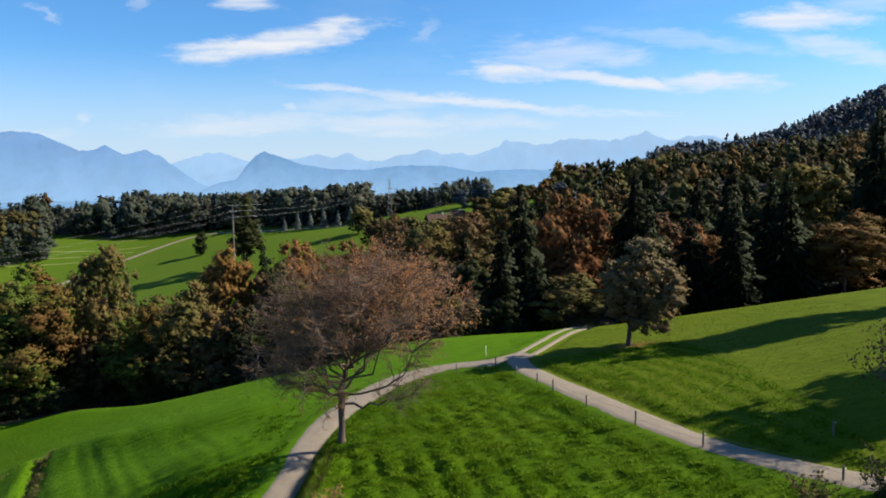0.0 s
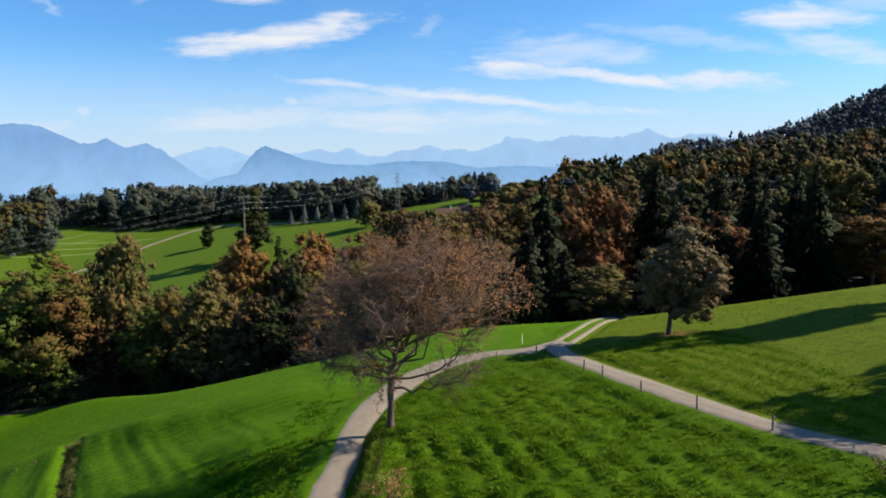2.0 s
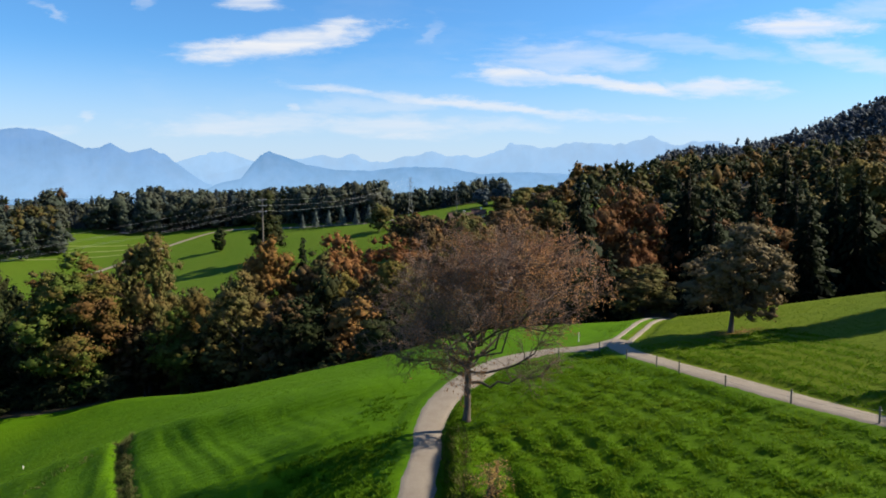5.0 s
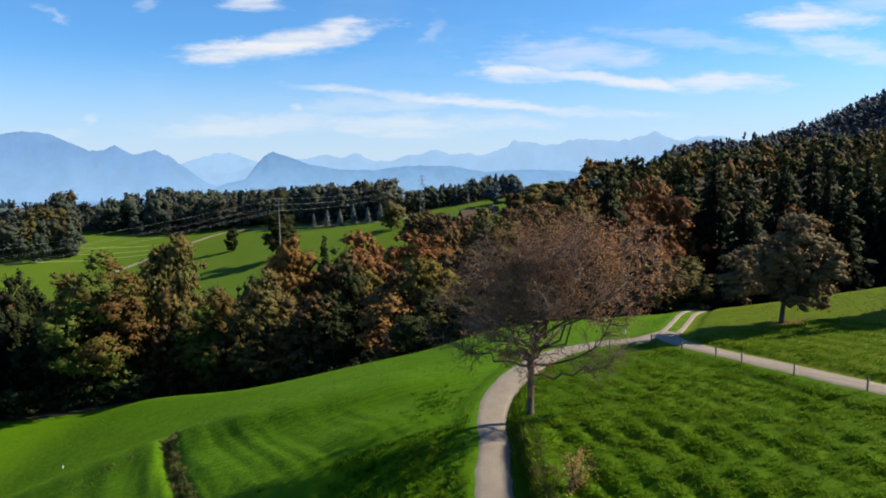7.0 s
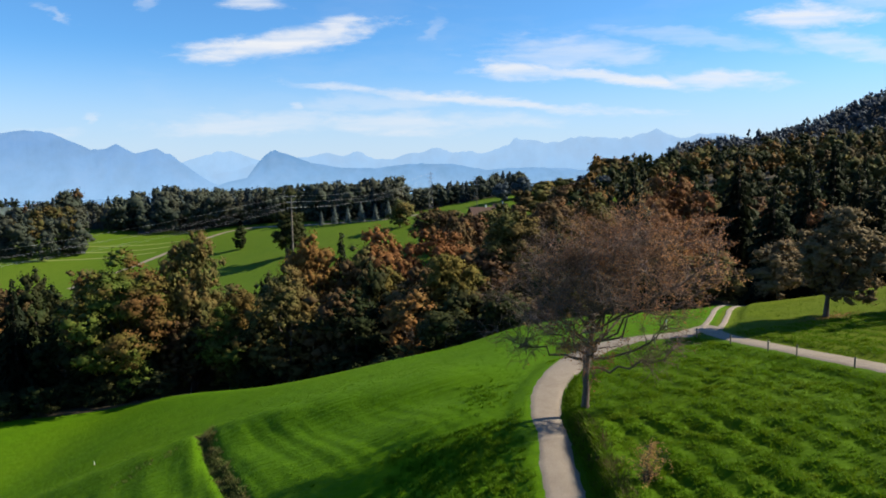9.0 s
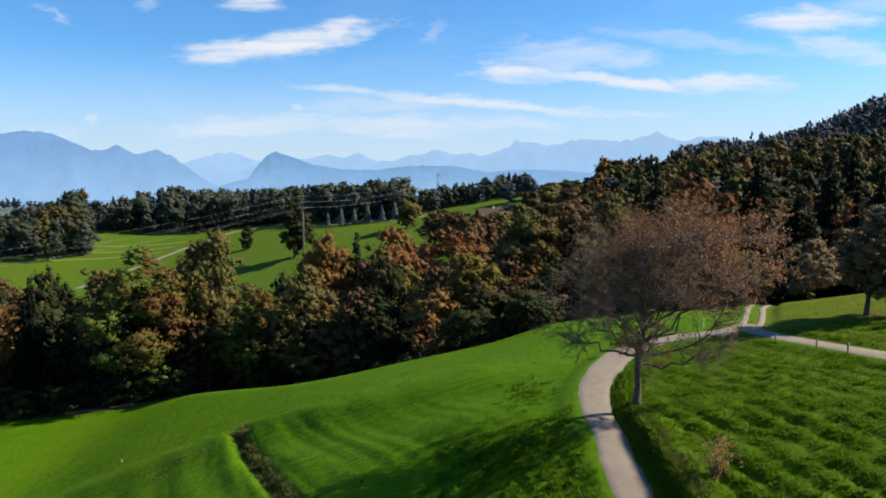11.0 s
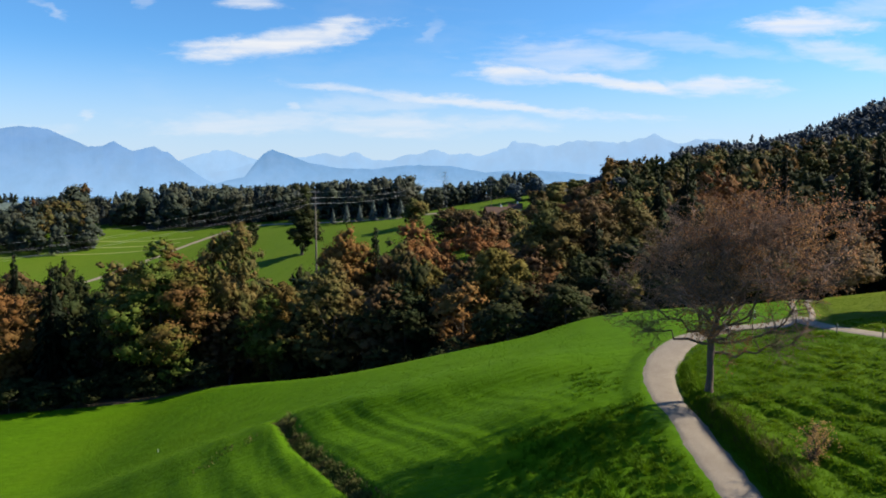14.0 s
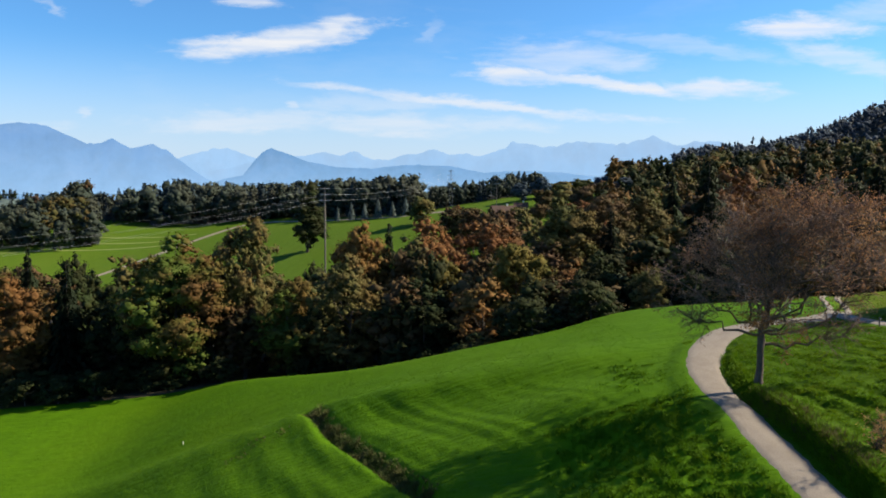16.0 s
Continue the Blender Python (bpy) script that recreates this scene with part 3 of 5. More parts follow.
def surface(x, y):
    """The land with its lanes cut in, the ditch, terraces and mown rows."""
    x, y = np.atleast_1d(np.asarray(x, float)), np.atleast_1d(np.asarray(y, float))
    z = land(x, y)
    near = (np.abs(x + 30) < 110) & (y > 15) & (y < 160)
    if near.any():
        px, py, pz = x[near], y[near], z[near].copy()
        # cattle terraces on the left slope, and a gentle shoulder
        fall = np.exp(-((px + 48) / 20) ** 2 - ((py - 70) / 20) ** 2)
        pz += 0.10 * fall * np.sin((px * 0.8 + py * 0.45) * 1.5 + np.sin(py * 0.2))
        brow = step(-120, -60, px) * step(-8, -22, px)
        pz += brow * (0.75 * np.exp(-((py - 83.5 + 0.25 * (px + 49)) / 4.5) ** 2) - 0.25 * np.exp(-((py - 92 + 0.25 * (px + 49)) / 4) ** 2) - 0.75 * step(84, 100, py))
        pz -= 0.85 * step(80, 103, py) * step(-78, -46, px) * step(-5, -18, px)
        dist = np.full(px.shape, 1e9)
        for lx, ly in DITCH:
            dist = np.minimum(dist, (px - lx) ** 2 + (py - ly) ** 2)
        pz -= 0.9 * np.exp(-dist / 0.7)
        r = np.sqrt(dist)
        pz += 0.70 * np.exp(-((px + 20.5) / 6) ** 2 - ((py - 64.5) / 4.5) ** 2) - 1.3 * np.exp(-((px + 24) / 5) ** 2 - ((py - 52.5) / 5.0) ** 2)
        rough = step(-29, -24, px) * step(-13.2, -14.6, px) * step(60, 54, py)
        pz += rough * (0.10 * np.sin(px * 3.1 + 1.7 * np.sin(py * 1.3)) * np.sin(py * 2.1 - px * 0.8) + 0.08 * np.sin(px * 5.3 - py * 1.9 + np.sin(py * 2.7)))
        # cattle paths: thin arcs that leave the brow and run down beside the ditch
        along = px + 49
        brow_y = 87 + np.where(along > 0, -0.841 * along + 0.0114 * along ** 2, 1.2 * along)
        face = step(-50, -41, px) * step(-10, -20, px)
        pz += face * (0.28 * np.exp(-((py - brow_y - 0.5) / 2.2) ** 2) - 0.42 * np.exp(-((py - brow_y + 5.5) / 4.5) ** 2))
        arc = np.where(px > -49, r * 2 * math.pi / 1.75 + 0.10 * (py - 60) + 1.2 * np.sin(py * 0.17), px * 3.3 + py)
        rib = np.abs(np.sin(arc * 0.5)) ** 0.6 - 0.6
        pz += (0.10 + 0.23 * step(-50, -45, px)) * rib * np.exp(-r / 15) * step(0.8, 2.0, r) * step(brow_y + 0.5, brow_y - 3, py) * (0.6 + 0.4 * np.sin(px * 0.7 + py * 0.45))
        # rows in the field between the lanes
        u = px * math.cos(ROW_TURN) + py * math.sin(ROW_TURN)
        field = step(-9, -6.5, px) * step(62, 47, py) * step(26, 40, py) * step(14, 9, px + 0.35 * (py - 52))
        wave = np.sin(u * 2 * math.pi / ROW_GAP + 0.9 * np.sin(py * 0.23 + px * 0.2))
        rows = field * (0.4 + 0.6 * step(5.5, -0.5, px)) * (0.78 + 0.22 * np.sin(px * 0.9 + 0.5 * py) * np.sin(py * 0.62 - px * 0.3))
        pz += rows * 0.18 * (wave - 0.3 * wave * wave) * (0.7 + 0.3 * np.sin(py * 0.7 + px * 0.5)) + step(-9, -6.5, px) * step(70, 60, py) * step(14, 9, px + 0.35 * (py - 52)) * (0.085 * np.sin(px * 2.9 + 1.5 * np.sin(py * 1.1)) * np.sin(py * 2.3 + px) + 0.075 * np.sin(px * 1.7 + 2 * np.sin(py * 0.8)) * np.sin(py * 1.9 - 0.6 * px))
        d, h = lane_distance(px, py)
        bank = (pz > h) & (px < -3)
        pz += np.where(bank, 0.5 * np.exp(-((d - 3.1) / 1.2) ** 2) * step(56, 50, py), 0)
        pz += (h - pz) * np.where(pz > h, step(2.7, 1.6, d), 0.75 * step(3.6, 1.3, d))
        z[near] = pz
    return z


def ground_z(x, y):
    return float(surface(x, y)[0])


def axis(lo, hi, fine, near_lo, near_hi, grow=1.09):
    inner = list(np.arange(near_lo, near_hi, fine))
    s, a, up = fine, inner[-1], []
    while a < hi:
        s *= grow
        a += s
        up.append(min(a, hi))
    s, a, down = fine, inner[0], []
    while a > lo:
        s *= grow
        a -= s
        down.append(max(a, lo))
    return np.array(down[::-1] + inner + up)


EDGE = sorted(((y, x) for x, y in SIDE_LANE + TRACK[1:]))
EDGE_Y, EDGE_X = [e[0] for e in EDGE], [e[1] for e in EDGE]


def make_ground():
    xs, ys = axis(-4900, 4900, 0.36, -60, 30, 1.055), axis(-2500, 4900, 0.36, 33, 100, 1.055)
    X, Y = np.meshgrid(xs, ys)
    Z = surface(X.ravel(), Y.ravel())
    v = np.stack([X.ravel(), Y.ravel(), Z], 1)
    nx, ny = len(xs), len(ys)
    i = (np.arange(ny - 1)[:, None] * nx + np.arange(nx - 1)[None]).ravel()
    f = np.stack([i, i + 1, i + 1 + nx, i + nx], 1)
    cx, cy = v[f].mean(1)[:, 0], v[f].mean(1)[:, 1]
    e = wood_edge(cx)
    woods = (cy > e + 4) & (cy < 222 - 0.25 * np.clip(cx, -200, 0)) & (cx < 12) | ((cx > 12) & (cy > e + 1.5) & (cy < 340 + 0.5 * (cx - 12))) | ((cy > 230) & (cx > 34 + 0.34 * (cy - 240))) | (np.hypot(cx, cy) > 760) & (cx > -400) | (cy > np.minimum(450 - 0.75 * np.clip(cx + 60, -330, 0), 516))
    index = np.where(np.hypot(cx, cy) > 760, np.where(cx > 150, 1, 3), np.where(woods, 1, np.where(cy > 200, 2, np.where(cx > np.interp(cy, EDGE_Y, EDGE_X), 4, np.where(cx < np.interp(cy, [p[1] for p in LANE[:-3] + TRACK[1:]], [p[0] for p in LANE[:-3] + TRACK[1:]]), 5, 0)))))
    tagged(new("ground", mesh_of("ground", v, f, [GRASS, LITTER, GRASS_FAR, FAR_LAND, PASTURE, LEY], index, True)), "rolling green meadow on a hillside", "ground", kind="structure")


def ribbon(name, line, half, mat, label, lift=0.05, wobble=0.12):
    rng = np.random.default_rng(5)
    d = np.gradient(line, axis=0)
    d /= np.linalg.norm(d, axis=1, keepdims=True)
    side = np.stack([d[:, 1], -d[:, 0]], 1)
    cols = np.linspace(-1, 1, 9)
    wl = np.convolve(rng.normal(size=len(line) + 8), np.ones(9) / 3, "valid")[:len(line)] * wobble
    wr = np.convolve(rng.normal(size=len(line) + 8), np.ones(9) / 3, "valid")[:len(line)] * wobble
    V = []
    for j, c in enumerate(cols):
        off = c * np.asarray(half) + (wl if c < 0 else wr) * abs(c)
        p = line + side * off[:, None]
        z = surface(p[:, 0], p[:, 1]) + lift + 0.03 * (1 - c * c) - (0.16 if abs(c) == 1 else 0)
        V.append(np.column_stack([p, z]))
    V = np.stack(V, 1).reshape(-1, 3)
    n, m = len(line), len(cols)
    i = (np.arange(n - 1)[:, None] * m + np.arange(m - 1)[None]).ravel()
    tagged(new(name, mesh_of(name, V, np.stack([i, i + 1, i + 1 + m, i + m], 1), [mat], smooth=True)), label, "road", kind="structure")


make_ground()
ribbon("road_1", LINES[0], 1.36 + 0.26 * step(56, 64, LINES[0][:, 1]), GRAVEL, "pale gravel farm lane curving through the meadow", 0.05, 0.17)
ribbon("road_2", LINES[1], 1.30, GRAVEL, "pale gravel lane beside a row of fence posts", 0.058)
for sgn, nm in ((-1, "road_3"), (1, "road_4")):
    ln = LINES[2]
    dd = np.gradient(ln, axis=0)
    dd /= np.linalg.norm(dd, axis=1, keepdims=True)
    ribbon(nm, ln + sgn * 0.85 * np.stack([dd[:, 1], -dd[:, 0]], 1), 0.38, GRAVEL, "gravel wheel rut of a field track", 0.06, 0.06)
FARM_ROAD = curve_points(((-222, 380), (-212, 408), (-204, 428), (-197, 446), (-183, 474), (-168, 494), (-148, 492), (-110, 466), (-69, 444), (-40, 430), (-22, 419)), 3.0)
HAY = make_plain("mown_swath", (0.105, 0.135, 0.035), (0.16, 0.18, 0.06), 0.6)
for k in range(3):
    ribbon("trim_%d" % (k + 1), curve_points(((-330, 420 + 17 * k), (-280, 438 + 16 * k), (-235, 450 + 14 * k), (-205 + 4 * k, 455 + 13 * k)), 3.0), 0.8, HAY, "pale mown strip across the far field", 0.12, 0.1)
ribbon("road_5", FARM_ROAD, 2.2, GRAVEL, "narrow pale lane across the far field", 0.15, 0.1)

lake = tagged(new("lake", mesh_of("lake", [(-4800, 2500, -46), (1500, 2500, -46), (1500, 4850, -46), (-4800, 4850, -46)], [(0, 1, 2, 3)], [WATER])), "calm hazy blue lake below the mountains", "lake", kind="structure")


# ---- mountains ----
def mountains(name, ridge, dist, depth, mat, label, rough=0.06, seed=1):
    rng = np.random.default_rng(seed)
    az = np.array([p[0] for p in ridge])
    el = np.array([p[1] for p in ridge])
    n, m = 360, 16
    a = np.linspace(az[0], az[-1], n)
    e = np.interp(a, az, el)
    for octave in range(5):
        k = 24 * 2 ** octave
        e += rough * 0.6 ** octave * np.interp(np.linspace(0, k, n), np.arange(k + 1), rng.normal(size=k + 1))
    V = []
    for j in range(m):
        q = j / (m - 1)
        shape = math.sin(min(q / 0.7, 1) * math.pi / 2) ** 1.4 if q < 0.7 else 1 - (q - 0.7) / 0.3 * 0.9
        r = dist + depth * (q - 0.7)
        gully = np.array([noise.fractal((ai * 0.7 + seed, q * 5.0, seed), 0.9, 2.0, 4) for ai in a])
        z = -48 + (np.tan(np.radians(e)) * dist + 66) * shape * (1 + (0.12 * gully if q < 0.66 else 0))
        V.append(np.stack([r * np.sin(np.radians(a)) - 15, r * np.cos(np.radians(a)), np.maximum(z, -45)], 1))
    V = np.stack(V, 0).reshape(-1, 3)
    i = (np.arange(m - 1)[:, None] * n + np.arange(n - 1)[None]).ravel()
    tagged(new(name, mesh_of(name, V, np.stack([i, i + 1, i + 1 + n, i + n], 1), [mat], smooth=True)), label, "mountain", "mountain ranges", "structure")


# haze colours that the materials of the ranges emit
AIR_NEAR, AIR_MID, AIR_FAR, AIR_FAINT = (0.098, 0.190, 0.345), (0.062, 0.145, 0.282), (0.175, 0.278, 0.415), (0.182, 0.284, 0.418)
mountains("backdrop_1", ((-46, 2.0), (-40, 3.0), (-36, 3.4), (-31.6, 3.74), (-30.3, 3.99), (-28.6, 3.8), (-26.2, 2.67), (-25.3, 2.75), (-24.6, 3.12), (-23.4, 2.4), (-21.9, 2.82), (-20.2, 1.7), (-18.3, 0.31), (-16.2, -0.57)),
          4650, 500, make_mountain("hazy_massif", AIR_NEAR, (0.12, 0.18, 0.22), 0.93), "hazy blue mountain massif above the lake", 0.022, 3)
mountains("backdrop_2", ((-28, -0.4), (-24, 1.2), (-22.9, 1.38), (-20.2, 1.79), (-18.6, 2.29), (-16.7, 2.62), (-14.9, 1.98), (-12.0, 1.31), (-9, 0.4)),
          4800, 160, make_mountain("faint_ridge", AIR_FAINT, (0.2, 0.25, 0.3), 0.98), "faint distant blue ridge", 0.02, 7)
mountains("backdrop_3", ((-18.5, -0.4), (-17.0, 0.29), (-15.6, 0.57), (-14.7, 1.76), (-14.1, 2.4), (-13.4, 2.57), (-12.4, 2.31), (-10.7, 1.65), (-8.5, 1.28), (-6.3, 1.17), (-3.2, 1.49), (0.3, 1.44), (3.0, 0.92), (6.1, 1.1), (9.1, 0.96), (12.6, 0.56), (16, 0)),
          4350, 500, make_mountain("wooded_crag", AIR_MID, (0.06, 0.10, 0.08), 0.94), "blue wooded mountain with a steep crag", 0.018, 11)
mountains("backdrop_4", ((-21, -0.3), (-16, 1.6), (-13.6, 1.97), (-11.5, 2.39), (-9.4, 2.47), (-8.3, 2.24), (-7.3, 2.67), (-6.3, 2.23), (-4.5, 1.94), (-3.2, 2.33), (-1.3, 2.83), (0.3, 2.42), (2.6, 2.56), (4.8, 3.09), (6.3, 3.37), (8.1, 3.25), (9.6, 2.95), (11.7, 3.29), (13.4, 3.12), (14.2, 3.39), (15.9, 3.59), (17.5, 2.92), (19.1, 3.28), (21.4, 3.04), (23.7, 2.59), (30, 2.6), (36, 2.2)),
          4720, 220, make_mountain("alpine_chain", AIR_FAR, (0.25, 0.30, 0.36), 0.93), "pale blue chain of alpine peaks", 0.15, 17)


# ---- trees of the woods ----
rng = np.random.default_rng(42)
PROTO = {}


def proto(key, ob):
    ob.location = (0, -300, -200)
    PROTO[key] = ob


LABELS = {
    "rust": "tall rust-brown beech in autumn leaf", "brown": "brown autumn tree thinning towards winter", "ochre": "ochre-yellow autumn broadleaf tree",
    "olive": "olive-green broadleaf tree turning brown", "green": "fresh green broadleaf tree at the wood edge", "turning": "large green tree with rust-red top boughs",
    "dark": "dense dark green broadleaf tree", "spruce": "tall dark green spruce", "spruce_slim": "slim dark green spruce", "tall": "tall narrow olive-green tree",
    "bush": "dark green bush at the wood edge", "pale": "small grey-green tree with a rounded crown"}
proto("rust", broadleaf(rng, 22, 14, 0.12, "rust", 10500, 44, 0.2))
proto("rust_wide", broadleaf(rng, 20, 17, 0.10, "rust", 12000, 50, 0.21, top=0.8))
proto("brown", broadleaf(rng, 20, 14, 0.12, "brown", 9500, 42, 0.2))
proto("ochre", broadleaf(rng, 20, 13, 0.08, "ochre", 9500, 42, 0.2))
proto("olive", broadleaf(rng, 21, 13, 0.06, "olive", 9800, 46, 0.2))
proto("green", broadleaf(rng, 18, 12, 0.04, "green", 9500, 42, 0.19))
proto("turning", broadleaf(rng, 26, 18, 0.05, "turning", 16000, 60, 0.23))
proto("dark", broadleaf(rng, 19, 14, 0.04, "dark", 9500, 44, 0.21))
proto("tall", broadleaf(rng, 30, 19, 0.02, "olive", 16000, 76, 0.26, top=1.1))
proto("bush", broadleaf(rng, 6, 6.5, 0.0, "dark", 1300, 14, 0.2, name="bush", sprays=6))
proto("pale", broadleaf(rng, 9, 8.5, 0.12, "pale", 6500, 28, 0.15))
proto("spruce", spruce(rng, 25, 4.6, 5, 32))
proto("spruce_slim", spruce(rng, 26, 3.6, whorls=34))
for key, h, w, foot in (("rust", 22, 14, 0.12), ("brown", 20, 14, 0.12), ("ochre", 20, 13, 0.08), ("olive", 21, 13, 0.06), ("green", 18, 12, 0.04), ("dark", 19, 14, 0.04)):
    proto(key + "_back", broadleaf(rng, h, w, foot, key, 1900, 36, 0.31, sprays=5))
SIZE = {"rust": (22, 14), "rust_wide": (20, 17), "brown": (20, 14), "ochre": (20, 13), "olive": (21, 13), "green": (18, 12), "turning": (26, 18), "dark": (19, 14),
        "tall": (30, 19), "bush": (6, 6.5), "pale": (9, 8.5), "spruce": (25, 8.4), "spruce_slim": (26, 6.4)}


def plant(key, x, y, top=None, wide=None, group="trees of the wood", label="", back=False):
    h0, w0 = SIZE[key]
    z = ground_z(x, y)
    h = (top - z) if top is not None else h0 * rng.uniform(0.8, 1.12)
    sx = (wide / w0) if wide else h / h0 * rng.uniform(0.9, 1.15)
    ob = copy_thing(PROTO[key + "_back"] if back and key + "_back" in PROTO else PROTO[key], pose(x, y, z - 0.1, 0, 0, rng.uniform(0, 360)))
    ob.scale = (sx, sx, h / h0)
    base = key.replace("_wide", "")
    tagged(ob, label or LABELS[base], "bush" if key == "bush" else "tree", group)
    return ob


# trees that can be told apart: kind, x, y, height of the top, width of the crown
KEY_TREES = (("rust", -127, 160, -5, 15), ("spruce", -134, 175, -0.5, 9), ("spruce", -117, 160, -2.8, 11), ("turning", -92, 158, 4.2, 24), ("tall", -79, 166, 7.6, 14),
             ("ochre", -67, 160, -5.5, 11), ("olive", -53, 150, 0.5, 16), ("rust", -54, 180, 6.3, 15), ("spruce", -47.5, 190, 4.5, 11), ("rust_wide", -35.5, 183, 7.2, 20),
             ("rust_wide", -22, 180, 6.8, 20), ("ochre", -18.3, 139, 3.9, 13), ("dark", -37, 137, -2.5, 17), ("green", -66, 151, -7, 13))
KEY_RIGHT = (("olive", -4, 168, 12.5, 15), ("spruce", 5, 165, 9, 10), ("dark", -5, 131, 3, 10), ("olive", 1, 121, 1.5, 6.5), ("spruce", 14.0, 130, 19.6, 13), ("spruce_slim", 9.5, 116, 13, 9),
             ("rust_wide", 27.0, 146, 19, 17), ("spruce", 39, 146, 22.5, 14), ("spruce", 48, 136, 20.6, 13), ("spruce_slim", 60, 150, 24, 9), ("ochre", 66, 130, 23, 15), ("rust", 61, 109, 15.4, 13),
             ("spruce", 69, 115, 31, 12), ("spruce", 56, 123, 21, 10), ("rust", 40, 112, 14, 9), ("olive", 18.6, 106, 7, 11), ("spruce_slim", 14, 107, 9, 7), ("spruce", 34, 119, 16, 12),
             # the dark tree at (83, 130) is added to shade the forest edge
             ("spruce", 46, 116, 19, 12), ("spruce", 78, 122, 33, 12), ("spruce", 37, 107, 14.5, 9), ("spruce_slim", 43, 106, 17, 8), ("spruce", 52, 109, 21, 10), ("spruce_slim", 31, 109, 12, 8), ("pale", 26.4, 100, 9.2, 8.5), ("dark", 83, 130, 33, 16), ("brown", 6, 174, 13.5, 14), ("olive", 15, 180, 14.5, 15))
for k, x, y, t, w in KEY_TREES + KEY_RIGHT:
    plant(k, x, y, t, w)
taken = [(x, y) for _, x, y, _, _ in KEY_TREES + KEY_RIGHT]


def fill(count, x_of, y_of, kinds, gap, group, top_of=None):
    made = 0
    for _ in range(count * 12):
        if made >= count:
            return
        x = rng.uniform(*x_of)
        y = rng.uniform(*y_of)
        e = float(wood_edge(np.array(x)))
        if y < max(e, float(wood_edge(np.array(x - 28))) - 4) + 7 or any((x - a) ** 2 + (y - b) ** 2 < gap * gap for a, b in taken):
            continue
        taken.append((x, y))
        use = ("brown", "olive", "rust", "dark", "brown", "spruce") if x < 0.27 * y else kinds
        plant(use[rng.integers(len(use))], x, y, None, None, group, back=True)
        made += 1


def wood_rows():
    """The body of the wood: staggered rows behind its edge."""
    for row in range(5):
        for i, x in enumerate(np.arange(-182 + 4 * (row % 2), 2, 8.5)):
            x += rng.uniform(-2, 2)
            y = max(float(wood_edge(np.array(x))), float(wood_edge(np.array(x - 26))) - 6) + 8 + 13 * row + rng.uniform(-3, 3)
            if y > 222 or any((x - a) ** 2 + (y - b) ** 2 < (30 if row else 90) for a, b in taken):
                continue
            taken.append((x, y))
            # low front row in the dark leaf colour, deepening the shade at the wood's foot
            if row == 0:
                if i % 2:
                    continue
                kind, top = "dark", ground_z(x, y) + rng.uniform(3.5, 6.5)
            elif x < -45:
                kind, top = ("dark", "olive", "dark", "brown", "dark")[(i + row) % 5], rng.uniform(-13, -8) + 0.8 * row
            else:
                kind, top = ("brown", "olive", "rust", "dark", "brown", "ochre")[(i + 2 * row) % 6], rng.uniform(-5, -1) + 1.2 * row
            plant(kind, x, y, top, rng.uniform(11, 15) * (0.58 if row == 0 else 1), "trees of the wood", back=True)


wood_rows()
fill(84, (-2, 150), (122, 250), ("dark", "spruce", "dark", "olive", "dark", "spruce", "dark", "brown"), 9.0, "trees of the hillside forest")
for i in range(20):
    x = rng.uniform(-150, 80)
    if -20 < x < 16 or x > 62 or x < -105:
        plant("bush", x, float(wood_edge(np.array(x))) + rng.uniform(3, 8), None, None, "bushes at the wood edge")
for i in range(40):
    x, y = rng.uniform(-30, 62), rng.uniform(232, 345)
    plant(("brown", "olive", "rust", "brown", "dark")[i % 5], x, y, rng.uniform(1.5, 7), rng.uniform(11, 15), "trees of the wood", back=True)
for i in range(16):
    x = -145 + 3.6 * i + rng.uniform(-1, 1)
    plant("bush", x, float(wood_edge(np.array(x))) + rng.uniform(9, 13), None, None, "bushes at the wood edge")
for k in PROTO.values():
    for o in list(k.children) + [k]:
        bpy.data.objects.remove(o)


# ---- far woods ----
def far_wood(name, spots, label, leaf=1.1, count=260, clumps=9):
    """Many small trees in one mesh; spots: x, y, height, width, colour key."""
    keys = list(LEAVES)
    V, F, I, N, k = [], [], [], [], 0
    g = np.random.default_rng(9)
    for x, y, h, w, key in spots:
        z = ground_z(x, y)
        if key in ("needle", "haze"):
            q = g.uniform(0.03, 1, count) ** 1.3
            a = g.uniform(0, 6.283, count)
            r = (1 - q) ** 0.75 * w * 0.5 * g.uniform(0.5, 1.1, count)
            pts = np.stack([r * np.cos(a), r * np.sin(a), q * h], 1)
            out = np.stack([np.cos(a), np.sin(a), np.full(count, 0.4)], 1)
            v, f, nor = leaf_quads(g, pts, out, leaf * w / 9, loose=0.35)
            f = f.tolist()
        else:
            v, f, nor, _ = crown_mesh(g, h, w, 0.03, clumps, count // 2, leaf * w / 13, sprays=3, core=0.85)
        V.append(v + np.array([x, y, z]))
        N.append(nor)
        F += [[i + k for i in q] for q in f]
        I.append(np.full(len(f), keys.index(key)))
        k += len(v)
    me = mesh_of(name, np.concatenate(V), F, [LEAVES[q] for q in keys], np.concatenate(I), normals=np.concatenate(N))
    tagged(new(name, me), label, "woodland", kind="stuff")


def spots(count, x_of, y_of, keys, h_of=(14, 22), test=None):
    out = []
    while len(out) < count:
        x, y = rng.uniform(*x_of), rng.uniform(*y_of)
        if test and not test(x, y):
            continue
        h = rng.uniform(*h_of)
        key = keys[rng.integers(len(keys))]
        out.append((x, y, h, h * (0.52 if key == "needle" else 0.55 if key == "haze" else 0.72) * rng.uniform(0.85, 1.15), key))
    return out


